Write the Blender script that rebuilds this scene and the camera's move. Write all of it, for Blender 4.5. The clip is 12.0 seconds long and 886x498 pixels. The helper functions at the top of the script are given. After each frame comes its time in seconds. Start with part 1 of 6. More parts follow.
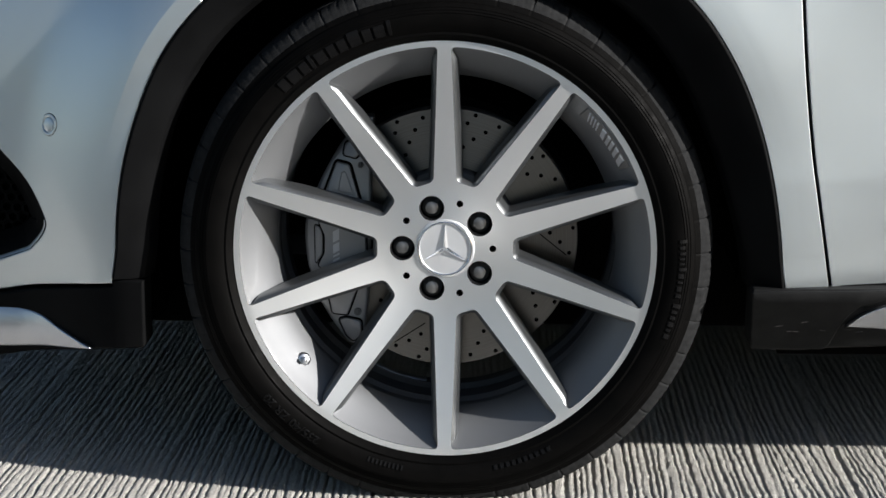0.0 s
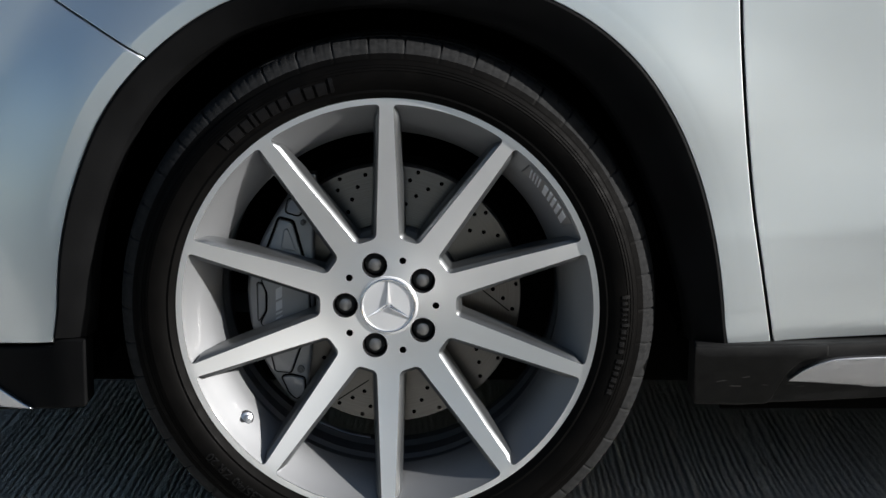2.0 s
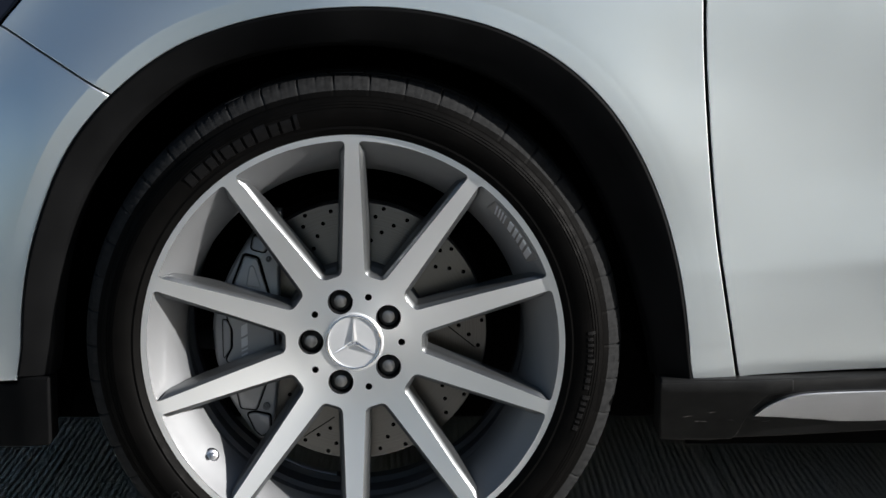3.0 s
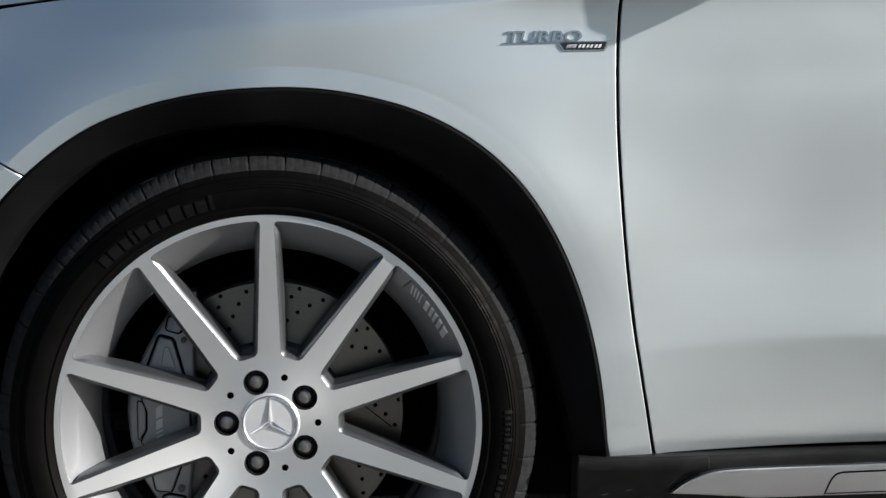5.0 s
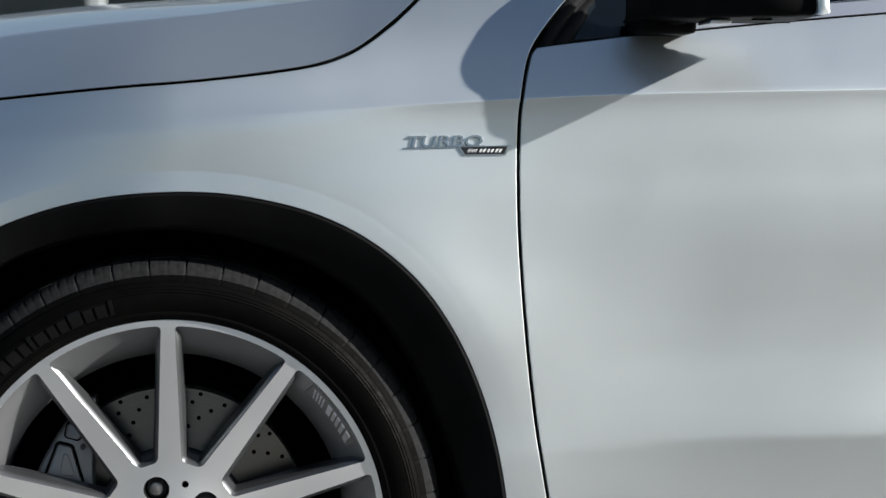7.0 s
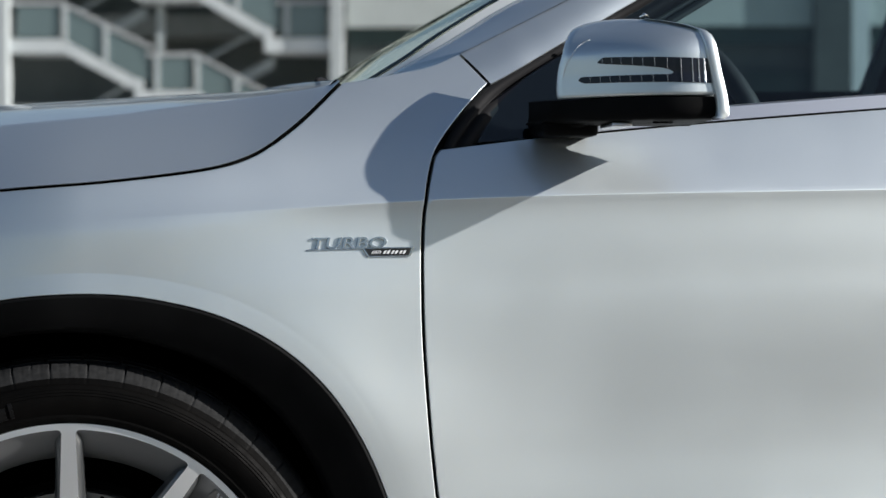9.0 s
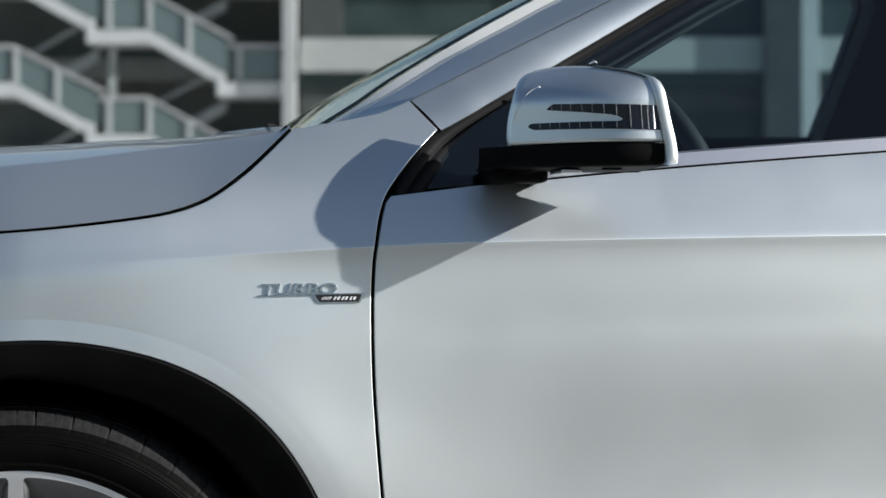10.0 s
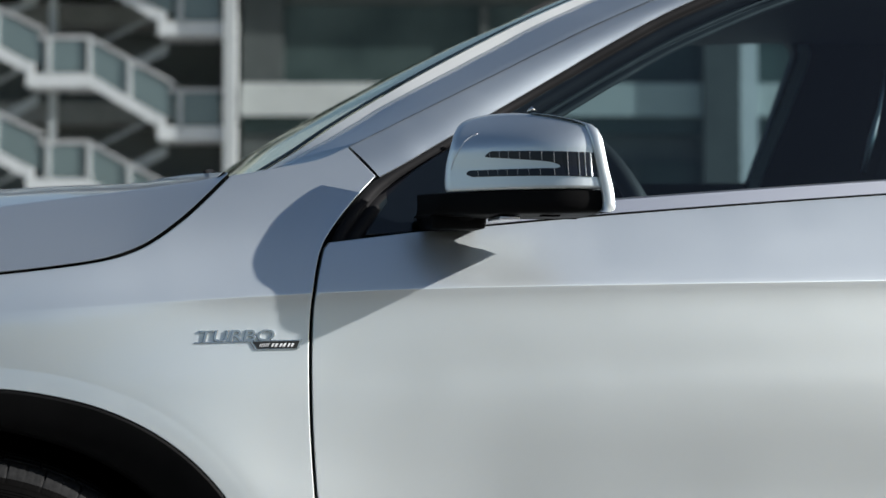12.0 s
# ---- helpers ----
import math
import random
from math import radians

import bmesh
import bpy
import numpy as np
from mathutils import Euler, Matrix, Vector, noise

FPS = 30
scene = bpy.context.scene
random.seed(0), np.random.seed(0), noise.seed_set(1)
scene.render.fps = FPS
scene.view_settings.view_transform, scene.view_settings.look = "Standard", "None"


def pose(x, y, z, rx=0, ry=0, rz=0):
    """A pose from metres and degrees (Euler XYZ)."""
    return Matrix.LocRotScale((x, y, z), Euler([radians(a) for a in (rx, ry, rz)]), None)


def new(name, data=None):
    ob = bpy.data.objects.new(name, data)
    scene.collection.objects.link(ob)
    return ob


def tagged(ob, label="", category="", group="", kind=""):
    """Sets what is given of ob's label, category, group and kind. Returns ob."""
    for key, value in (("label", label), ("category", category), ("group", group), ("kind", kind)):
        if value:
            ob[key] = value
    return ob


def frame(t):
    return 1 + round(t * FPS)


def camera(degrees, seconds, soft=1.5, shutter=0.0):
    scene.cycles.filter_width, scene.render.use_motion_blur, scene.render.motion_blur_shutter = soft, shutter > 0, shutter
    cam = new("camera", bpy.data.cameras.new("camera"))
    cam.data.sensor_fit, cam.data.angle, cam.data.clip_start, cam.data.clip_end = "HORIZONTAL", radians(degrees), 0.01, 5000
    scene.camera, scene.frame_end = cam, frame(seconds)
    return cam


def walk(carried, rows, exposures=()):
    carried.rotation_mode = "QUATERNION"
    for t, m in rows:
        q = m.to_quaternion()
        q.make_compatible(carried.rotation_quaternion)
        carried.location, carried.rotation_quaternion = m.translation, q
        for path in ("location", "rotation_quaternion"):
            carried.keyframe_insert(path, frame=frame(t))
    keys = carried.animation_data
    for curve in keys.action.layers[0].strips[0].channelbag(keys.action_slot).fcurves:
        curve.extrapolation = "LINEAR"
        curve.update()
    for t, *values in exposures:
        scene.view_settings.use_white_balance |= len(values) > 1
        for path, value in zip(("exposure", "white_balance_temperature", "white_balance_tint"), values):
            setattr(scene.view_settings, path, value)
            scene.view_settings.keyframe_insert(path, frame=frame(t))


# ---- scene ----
from mathutils import geometry

cam = camera(25.970, 12.0)
# seconds, place of the lens, yaw and pitch: a long lens on a panning head
ROWS = [
    (0.0, 0.0859, -2.4608, 0.8463, 2.061, -11.745),
    (0.5, 0.0864, -2.4607, 0.8467, 1.830, -11.553),
    (1.0, 0.0873, -2.4606, 0.8476, 1.405, -11.115),
    (1.5, 0.0884, -2.4605, 0.8486, 0.931, -10.654),
    (2.0, 0.0895, -2.4604, 0.8498, 0.413, -10.131),
    (2.5, 0.0905, -2.4603, 0.8508, -0.064, -9.642),
    (3.0, 0.0916, -2.4602, 0.8520, -0.579, -9.098),
    (5.0, 0.0969, -2.4601, 0.8569, -2.986, -6.843),
    (5.5, 0.0983, -2.4602, 0.8584, -3.615, -6.159),
    (6.0, 0.0999, -2.4603, 0.8600, -4.338, -5.443),
    (6.5, 0.1014, -2.4604, 0.8616, -5.025, -4.716),
    (7.0, 0.1030, -2.4606, 0.8634, -5.775, -3.896),
    (9.0, 0.1089, -2.4616, 0.8697, -8.491, -1.019),
    (9.5, 0.1103, -2.4620, 0.8711, -9.176, -0.379),
    (10.0, 0.1119, -2.4624, 0.8726, -9.903, 0.287),
    (10.5, 0.1132, -2.4628, 0.8737, -10.556, 0.812),
    (11.0, 0.1144, -2.4631, 0.8746, -11.119, 1.221),
    (11.5, 0.1151, -2.4633, 0.8751, -11.438, 1.461),
    (12.0, 0.1156, -2.4634, 0.8754, -11.656, 1.611),
]
walk(cam, [(t, pose(x, y, z, 90 + pitch, 0, yaw)) for t, x, y, z, yaw, pitch in ROWS], [(0.0, 0.74), (12.0, 0.74)])
cam.data.dof.use_dof = True
cam.data.dof.focus_distance = 2.5
cam.data.dof.aperture_fstop = 5.6

# ---- light ----
LIGHT = Vector((-2.45, 1.0, -1.12)).normalized()      # the way the sun's light goes
world = bpy.data.worlds.new("sky")
scene.world = world
world.use_nodes = True
wn = world.node_tree
sky = wn.nodes.new("ShaderNodeTexSky")
sky.sky_type = "NISHITA"
sky.sun_disc = False
sky.sun_elevation = math.asin(-LIGHT.z)
sky.sun_rotation = math.atan2(-LIGHT.x, -LIGHT.y)
sky.dust_density = 0.9
sky.ozone_density = 1.3
wn.links.new(sky.outputs["Color"], wn.nodes["Background"].inputs["Color"])
wn.nodes["Background"].inputs["Strength"].default_value = 0.055
lamp = bpy.data.lights.new("sun", "SUN")
lamp.energy, lamp.angle, lamp.color = 5.0, radians(0.53), (1.0, 0.966, 0.926)
sun = new("sun", lamp)
sun.matrix_world = LIGHT.to_track_quat("-Z", "Y").to_matrix().to_4x4()


# ---- materials ----
class Mat:
    """A small builder for node materials."""

    def __init__(self, name, color=(0.5, 0.5, 0.5), rough=0.5, metal=0.0, **inputs):
        self.mat = bpy.data.materials.new(name)
        self.mat.use_nodes = True
        self.t = self.mat.node_tree
        self.b = self.t.nodes["Principled BSDF"]
        self.b.inputs["Base Color"].default_value = (*color, 1)
        self.b.inputs["Roughness"].default_value = rough
        self.b.inputs["Metallic"].default_value = metal
        for key, value in inputs.items():
            self.b.inputs[key.replace("_", " ").title().replace("Ior", "IOR")].default_value = value
        self.coord = None

    def node(self, kind, **sets):
        n = self.t.nodes.new(kind)
        for key, value in sets.items():
            n.inputs[key.replace("_", " ").title()].default_value = value
        return n

    def link(self, a, b):
        self.t.links.new(a, b)

    def place(self, scale=(1, 1, 1)):
        if self.coord is None:
            self.coord = self.t.nodes.new("ShaderNodeTexCoord")
        m = self.t.nodes.new("ShaderNodeMapping")
        m.inputs["Scale"].default_value = scale
        self.link(self.coord.outputs["Object"], m.inputs["Vector"])
        return m.outputs["Vector"]

    def noise(self, scale, detail=4.0, rough=0.55, stretch=(1, 1, 1)):
        n = self.node("ShaderNodeTexNoise", scale=scale, detail=detail, roughness=rough)
        self.link(self.place(stretch), n.inputs["Vector"])
        return n.outputs["Fac"]

    def ramp(self, fac, stops):
        r = self.t.nodes.new("ShaderNodeValToRGB")
        el = r.color_ramp.elements
        while len(el) < len(stops):
            el.new(0.5)
        for e, (at, c) in zip(el, stops):
            e.position = at
            e.color = (*c, 1) if isinstance(c, tuple) else (c, c, c, 1)
        self.link(fac, r.inputs["Fac"])
        return r.outputs["Color"]

    def color(self, fac, stops):
        self.link(self.ramp(fac, stops), self.b.inputs["Base Color"])
        return self

    def rough(self, fac, lo, hi):
        self.link(self.ramp(fac, [(0.3, lo), (0.7, hi)]), self.b.inputs["Roughness"])
        return self

    def bump(self, fac, strength, dist):
        n = self.node("ShaderNodeBump", strength=strength, distance=dist)
        self.link(fac, n.inputs["Height"])
        before = self.b.inputs["Normal"].links
        if before:
            self.link(before[0].from_socket, n.inputs["Normal"])
        self.link(n.outputs["Normal"], self.b.inputs["Normal"])
        return self


def paint_material():
    m = Mat("silver_paint", (0.655, 0.712, 0.738), 0.47, 0.92, coat_weight=0.8, coat_roughness=0.04)
    flake = m.node("ShaderNodeTexVoronoi", scale=2600.0)
    m.link(m.place(), flake.inputs["Vector"])
    m.bump(flake.outputs["Distance"], 0.035, 0.0004)
    m.rough(m.noise(9.0), 0.425, 0.455)
    return m.mat


def plastic_material():
    m = Mat("black_plastic", (0.022, 0.022, 0.023), 0.55, specular_ior_level=0.035)
    m.color(m.noise(14.0, 5), [(0.3, (0.0038, 0.0039, 0.0042)), (0.75, (0.0068, 0.0070, 0.0074))])
    m.rough(m.noise(30.0), 0.5, 0.65)
    return m.bump(m.noise(1500.0, 2), 0.25, 0.0004).mat


def rubber_material():
    m = Mat("tyre_rubber", (0.02, 0.02, 0.02), 0.6, specular_ior_level=0.04)
    m.color(m.noise(22.0, 6), [(0.3, (0.0014, 0.0014, 0.0014)), (0.75, (0.003, 0.0028, 0.0027))])
    m.rough(m.noise(60.0), 0.45, 0.65)
    return m.bump(m.noise(900.0, 3), 0.3, 0.0004).mat


def machined_material():
    m = Mat("machined_aluminium", (0.90, 0.91, 0.92), 0.45, 1.0, anisotropic=0.35, anisotropic_rotation=0.25)
    tan = m.t.nodes.new("ShaderNodeTangent")
    tan.direction_type, tan.axis = "RADIAL", "Y"
    m.link(tan.outputs["Tangent"], m.b.inputs["Tangent"])
    sep = m.t.nodes.new("ShaderNodeSeparateXYZ")
    m.link(m.place(), sep.inputs["Vector"])
    comb = m.t.nodes.new("ShaderNodeCombineXYZ")
    m.link(sep.outputs["X"], comb.inputs["X"])
    m.link(sep.outputs["Z"], comb.inputs["Y"])
    ln = m.t.nodes.new("ShaderNodeVectorMath")
    ln.operation = "LENGTH"
    m.link(comb.outputs["Vector"], ln.inputs[0])
    n = m.node("ShaderNodeTexNoise", scale=1400.0, detail=2.0)
    n.noise_dimensions = "1D"
    m.link(ln.outputs["Value"], n.inputs["W"])
    m.bump(n.outputs["Fac"], 0.03, 0.0002)
    m.rough(m.noise(6.0, 2), 0.43, 0.47)
    return m.mat


def disc_material():
    m = Mat("brake_disc_steel", (0.36, 0.34, 0.31), 0.34, 1.0, anisotropic=0.75, anisotropic_rotation=0.25)
    tan = m.t.nodes.new("ShaderNodeTangent")
    tan.direction_type, tan.axis = "RADIAL", "Y"
    m.link(tan.outputs["Tangent"], m.b.inputs["Tangent"])
    sep = m.t.nodes.new("ShaderNodeSeparateXYZ")
    m.link(m.place(), sep.inputs["Vector"])
    up = m.t.nodes.new("ShaderNodeMath")
    up.operation = "SUBTRACT"
    up.inputs[1].default_value = 0.335
    m.link(sep.outputs["Z"], up.inputs[0])
    comb = m.t.nodes.new("ShaderNodeCombineXYZ")
    m.link(sep.outputs["X"], comb.inputs["X"])
    m.link(up.outputs[0], comb.inputs["Y"])
    ln = m.t.nodes.new("ShaderNodeVectorMath")
    ln.operation = "LENGTH"
    m.link(comb.outputs["Vector"], ln.inputs[0])
    n = m.node("ShaderNodeTexNoise", scale=900.0, detail=4.0)
    n.noise_dimensions = "1D"
    m.link(ln.outputs["Value"], n.inputs["W"])
    m.bump(n.outputs["Fac"], 0.10, 0.0003)
    m.color(n.outputs["Fac"], [(0.3, (0.17, 0.16, 0.147)), (0.7, (0.25, 0.236, 0.217))])
    return m.mat


def concrete_material():
    m = Mat("grooved_concrete", (0.4, 0.39, 0.37), 0.9)
    big = m.noise(1.7, 6, 0.6)
    mix = m.t.nodes.new("ShaderNodeMix")
    mix.data_type = "RGBA"
    mix.blend_type = "MULTIPLY"
    mix.inputs["Factor"].default_value = 1.0
    m.link(m.ramp(big, [(0.25, (0.53, 0.513, 0.475)), (0.75, (0.66, 0.64, 0.60))]), mix.inputs["A"])
    m.link(m.ramp(m.noise(260.0, 5, 0.7), [(0.28, 0.55), (0.58, 1.0)]), mix.inputs["B"])
    m.link(mix.outputs["Result"], m.b.inputs["Base Color"])
    m.bump(m.noise(420.0, 6, 0.75), 1.0, 0.004)
    groove = m.noise(170.0, 4, 0.7, (1, 0.06, 1))
    return m.bump(groove, 0.7, 0.003).mat


def dark_plate_material():
    m = Mat("worn_asphalt", (0.09, 0.09, 0.09), 0.9)
    m.color(m.noise(90.0, 6, 0.7), [(0.3, (0.075, 0.075, 0.075)), (0.7, (0.115, 0.114, 0.112))])
    return m.bump(m.noise(300.0, 5, 0.7), 0.6, 0.004).mat


def glass_material(name, tint, gloss=(1.0, 1.0, 1.0)):
    mat = bpy.data.materials.new(name)
    mat.use_nodes = True
    t = mat.node_tree
    t.nodes.remove(t.nodes["Principled BSDF"])
    clear, shine, fres, mix = (t.nodes.new("ShaderNodeBsdf" + k) if k in ("Transparent", "Glossy") else t.nodes.new("ShaderNode" + k)
                               for k in ("Transparent", "Glossy", "Fresnel", "MixShader"))
    clear.inputs["Color"].default_value = (*tint, 1)
    shine.inputs["Roughness"].default_value = 0.02
    shine.inputs["Color"].default_value = (*gloss, 1)
    fres.inputs["IOR"].default_value = 1.52
    t.links.new(fres.outputs[0], mix.inputs[0])
    t.links.new(clear.outputs[0], mix.inputs[1])
    t.links.new(shine.outputs[0], mix.inputs[2])
    t.links.new(mix.outputs[0], t.nodes["Material Output"].inputs["Surface"])
    return mat


def wall_material(name, a, b, scale=1.5):
    m = Mat(name, a, 0.8)
    m.color(m.noise(scale, 6, 0.6), [(0.3, a), (0.7, b)])
    return m.bump(m.noise(25.0, 4), 0.2, 0.01).mat


PAINT = paint_material()
PLASTIC = plastic_material()
RUBBER = rubber_material()
MACHINED = machined_material()
DISC = disc_material()
CONCRETE = concrete_material()
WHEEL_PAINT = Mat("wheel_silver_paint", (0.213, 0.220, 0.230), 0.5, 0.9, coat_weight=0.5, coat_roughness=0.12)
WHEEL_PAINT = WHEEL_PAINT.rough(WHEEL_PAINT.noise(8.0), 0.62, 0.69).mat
# the wheel's own silver, darkened: the shade on the flanks is put into the colour
SHADED_FLANK = Mat("spoke_flank_paint", (0.135, 0.143, 0.150), 0.42, 0.85, coat_weight=0.2, coat_roughness=0.1)
SHADED_FLANK = SHADED_FLANK.rough(SHADED_FLANK.noise(20.0), 0.37, 0.44).mat
CALIPER = Mat("caliper_grey_paint", (0.34, 0.345, 0.355), 0.45, 0.45)
CALIPER = CALIPER.rough(CALIPER.noise(80.0), 0.32, 0.5).mat
CHROME = Mat("chrome", (0.82, 0.83, 0.85), 0.08, 1.0).mat
BADGE_CHROME = Mat("dulled_badge_chrome", (0.50, 0.53, 0.57), 0.2, 1.0).mat
SATIN = Mat("satin_aluminium", (0.58, 0.60, 0.64), 0.36, 1.0)
SATIN = SATIN.bump(SATIN.noise(600.0, 2, 0.5, (0.05, 1, 1)), 0.08, 0.0005).mat
STEEL = Mat("dark_bolt_steel", (0.2, 0.2, 0.2), 0.42, 0.8).mat
GLOSS_BLACK = Mat("gloss_black", (0.012, 0.012, 0.013), 0.12).mat
SEAL = Mat("black_rubber_seal", (0.012, 0.012, 0.013), 0.65, specular_ior_level=0.06).mat
LINER = Mat("wheel_arch_liner", (0.004, 0.004, 0.004), 0.95, specular_ior_level=0.0)
LINER = LINER.bump(LINER.noise(200.0, 3), 0.4, 0.003).mat
# underbody black, also the colour that stands for shade in gaps, holes and grooves
UNDER_AND_SHADE = Mat("underbody_black", (0.004, 0.004, 0.004), 0.95, specular_ior_level=0.0).mat
CABIN = Mat("dark_cabin_trim", (0.02, 0.021, 0.023), 0.7)
CABIN = CABIN.bump(CABIN.noise(300.0, 3), 0.3, 0.001).mat
CREAM = Mat("pale_glass_edging", (0.80, 0.81, 0.78), 0.5).mat
SIDE_GLASS = glass_material("tinted_side_glass", (0.36, 0.50, 0.54))
WINDSHIELD_GLASS = glass_material("windscreen_glass", (0.66, 0.74, 0.70), (0.95, 0.97, 0.88))
LAMP_GLASS = Mat("smoked_lamp_lens", (0.012, 0.014, 0.022), 0.10, 0.0, specular_ior_level=0.3).mat
CAP_SILVER = Mat("cap_silver", (0.74, 0.75, 0.77), 0.55, 0.85).mat
WHITE_BAR = Mat("pale_lettering_paint", (0.62, 0.63, 0.65), 0.4).mat
RAISED_RUBBER = Mat("raised_rubber", (0.0042, 0.0042, 0.0045), 0.45, specular_ior_level=0.12).mat
TREAD = Mat("dusty_tread_rubber", (0.03, 0.03, 0.03), 0.7, specular_ior_level=0.06)
TREAD = TREAD.color(TREAD.noise(120.0, 5), [(0.3, (0.0125, 0.0129, 0.0134)), (0.7, (0.0215, 0.022, 0.0228))]).mat
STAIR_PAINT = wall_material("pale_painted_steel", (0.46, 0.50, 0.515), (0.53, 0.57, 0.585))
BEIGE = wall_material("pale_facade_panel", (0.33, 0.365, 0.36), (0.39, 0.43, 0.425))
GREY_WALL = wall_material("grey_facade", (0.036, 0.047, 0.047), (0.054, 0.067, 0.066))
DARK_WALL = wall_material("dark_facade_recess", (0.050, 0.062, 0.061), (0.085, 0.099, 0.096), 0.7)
BUILDING_GLASS = Mat("building_glass", (0.03, 0.05, 0.05), 0.3, specular_ior_level=0.25)
BUILDING_GLASS = BUILDING_GLASS.color(BUILDING_GLASS.noise(0.5, 3), [(0.3, (0.02, 0.035, 0.035)), (0.7, (0.05, 0.075, 0.072))]).mat
PLATE_BLACK = Mat("satin_black_plate", (0.006, 0.0065, 0.009), 0.35, specular_ior_level=0.15).mat
RAIL_GLASS = Mat("railing_glass", (0.12, 0.165, 0.172), 0.12).mat
RIB_GREY = Mat("grey_lens_rib", (0.26, 0.27, 0.29), 0.3).mat
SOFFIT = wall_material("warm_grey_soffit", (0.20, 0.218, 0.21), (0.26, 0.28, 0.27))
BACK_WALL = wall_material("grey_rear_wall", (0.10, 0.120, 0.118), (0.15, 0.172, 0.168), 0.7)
HANDRAIL = wall_material("grey_painted_rail", (0.33, 0.35, 0.36), (0.39, 0.41, 0.42))
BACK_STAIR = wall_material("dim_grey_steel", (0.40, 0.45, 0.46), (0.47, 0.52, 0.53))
POST = wall_material("pale_grey_post", (0.34, 0.375, 0.385), (0.40, 0.435, 0.445))
# paler copy of the black plastic: the sill's brighter light is put into its colour
BRIGHTENED_PLASTIC = Mat("dusty_black_plastic", (0.012, 0.012, 0.013), 0.6, specular_ior_level=0.06)
BRIGHTENED_PLASTIC = BRIGHTENED_PLASTIC.color(BRIGHTENED_PLASTIC.noise(30.0, 6, 0.65), [(0.3, (0.0085, 0.0088, 0.0092)), (0.75, (0.0165, 0.0168, 0.0170))])
BRIGHTENED_PLASTIC = BRIGHTENED_PLASTIC.bump(BRIGHTENED_PLASTIC.noise(1500.0, 2), 0.25, 0.0004).mat
FRAME_GREY = Mat("dark_grey_frame", (0.022, 0.027, 0.030), 0.42).mat


# ---- building blocks ----
def thing(name, label, category, group="", kind="", at=None):
    ob = new(name)
    if at is not None:
        ob.matrix_world = at
    return tagged(ob, label, category, group, kind)


def part(name, bm, material, parent, label="", flat=False, normals=None):
    me = bpy.data.meshes.new(name)
    bm.to_mesh(me)
    bm.free()
    me.materials.append(material)
    me.polygons.foreach_set("use_smooth", [not flat] * len(me.polygons))
    if normals is not None:
        me.normals_split_custom_set_from_vertices(normals)
    ob = new(name, me)
    if parent is not None:
        ob.parent = parent
        ob.matrix_parent_inverse = parent.matrix_basis.inverted()
    return tagged(ob, label) if label else ob


def box_into(bm, x0, x1, y0, y1, z0, z1, bevel=0.0):
    g = bmesh.ops.create_cube(bm, size=1.0, matrix=Matrix.Translation(((x0 + x1) / 2, (y0 + y1) / 2, (z0 + z1) / 2)) @ Matrix.Diagonal((x1 - x0, y1 - y0, z1 - z0, 1)))
    if bevel:
        edges = {e for v in g["verts"] for e in v.link_edges}
        bmesh.ops.bevel(bm, geom=list(edges), offset=bevel, segments=2, profile=0.6, affect="EDGES")
    return bm


def box(x0, x1, y0, y1, z0, z1, bevel=0.0):
    return box_into(bmesh.new(), x0, x1, y0, y1, z0, z1, bevel)


def curve_pts(pts, step=0.008, closed=False):
    """A smooth line through the points (Catmull-Rom), cut into short steps."""
    out = []
    n = len(pts)
    for i in range(n if closed else n - 1):
        p = [Vector(pts[(i + k) % n] if closed else pts[min(max(i + k, 0), n - 1)]) for k in (-1, 0, 1, 2)]
        m = max(1, int((p[2] - p[1]).length / step))
        for j in range(m):
            s = j / m
            a = (p[2] - p[0]) * 0.5
            b = (p[3] - p[1]) * 0.5
            out.append(p[1] * (1 + 2 * s) * (1 - s) ** 2 + a * s * (1 - s) ** 2 + p[2] * s * s * (3 - 2 * s) - b * s * s * (1 - s))
    if not closed:
        out.append(Vector(pts[-1]))
    return [tuple(v) for v in out]


def straight(pts, step=0.01):
    out = []
    for a, b in zip(pts, pts[1:] + pts[:1]):
        m = max(1, int(math.dist(a, b) / step))
        out += [tuple(a[k] + (b[k] - a[k]) * j / m for k in range(len(a))) for j in range(m)]
    return out


def chain(pts, step=0.012):
    """An open line of straight runs, cut into short steps."""
    out = []
    for a, b in zip(pts, pts[1:]):
        m = max(1, int(math.dist(a, b) / step))
        out += [tuple(a[k] + (b[k] - a[k]) * j / m for k in range(len(a))) for j in range(m)]
    return out + [tuple(pts[-1])]


def rounded(pts, radius, n=5):
    """A closed polygon with its corners rounded."""
    out = []
    for i, p in enumerate(pts):
        a, b, c = Vector(pts[i - 1]), Vector(p), Vector(pts[(i + 1) % len(pts)])
        r = radius[i] if isinstance(radius, (list, tuple)) else radius
        r = min(r, (a - b).length * 0.49, (c - b).length * 0.49)
        s, e = b + (a - b).normalized() * r, b + (c - b).normalized() * r
        for k in range(n + 1):
            u = k / n
            out.append(tuple(s * (1 - u) ** 2 + b * 2 * u * (1 - u) + e * u * u))
    return out


def area(poly):
    return 0.5 * sum(a[0] * b[1] - b[0] * a[1] for a, b in zip(poly, poly[1:] + poly[:1]))


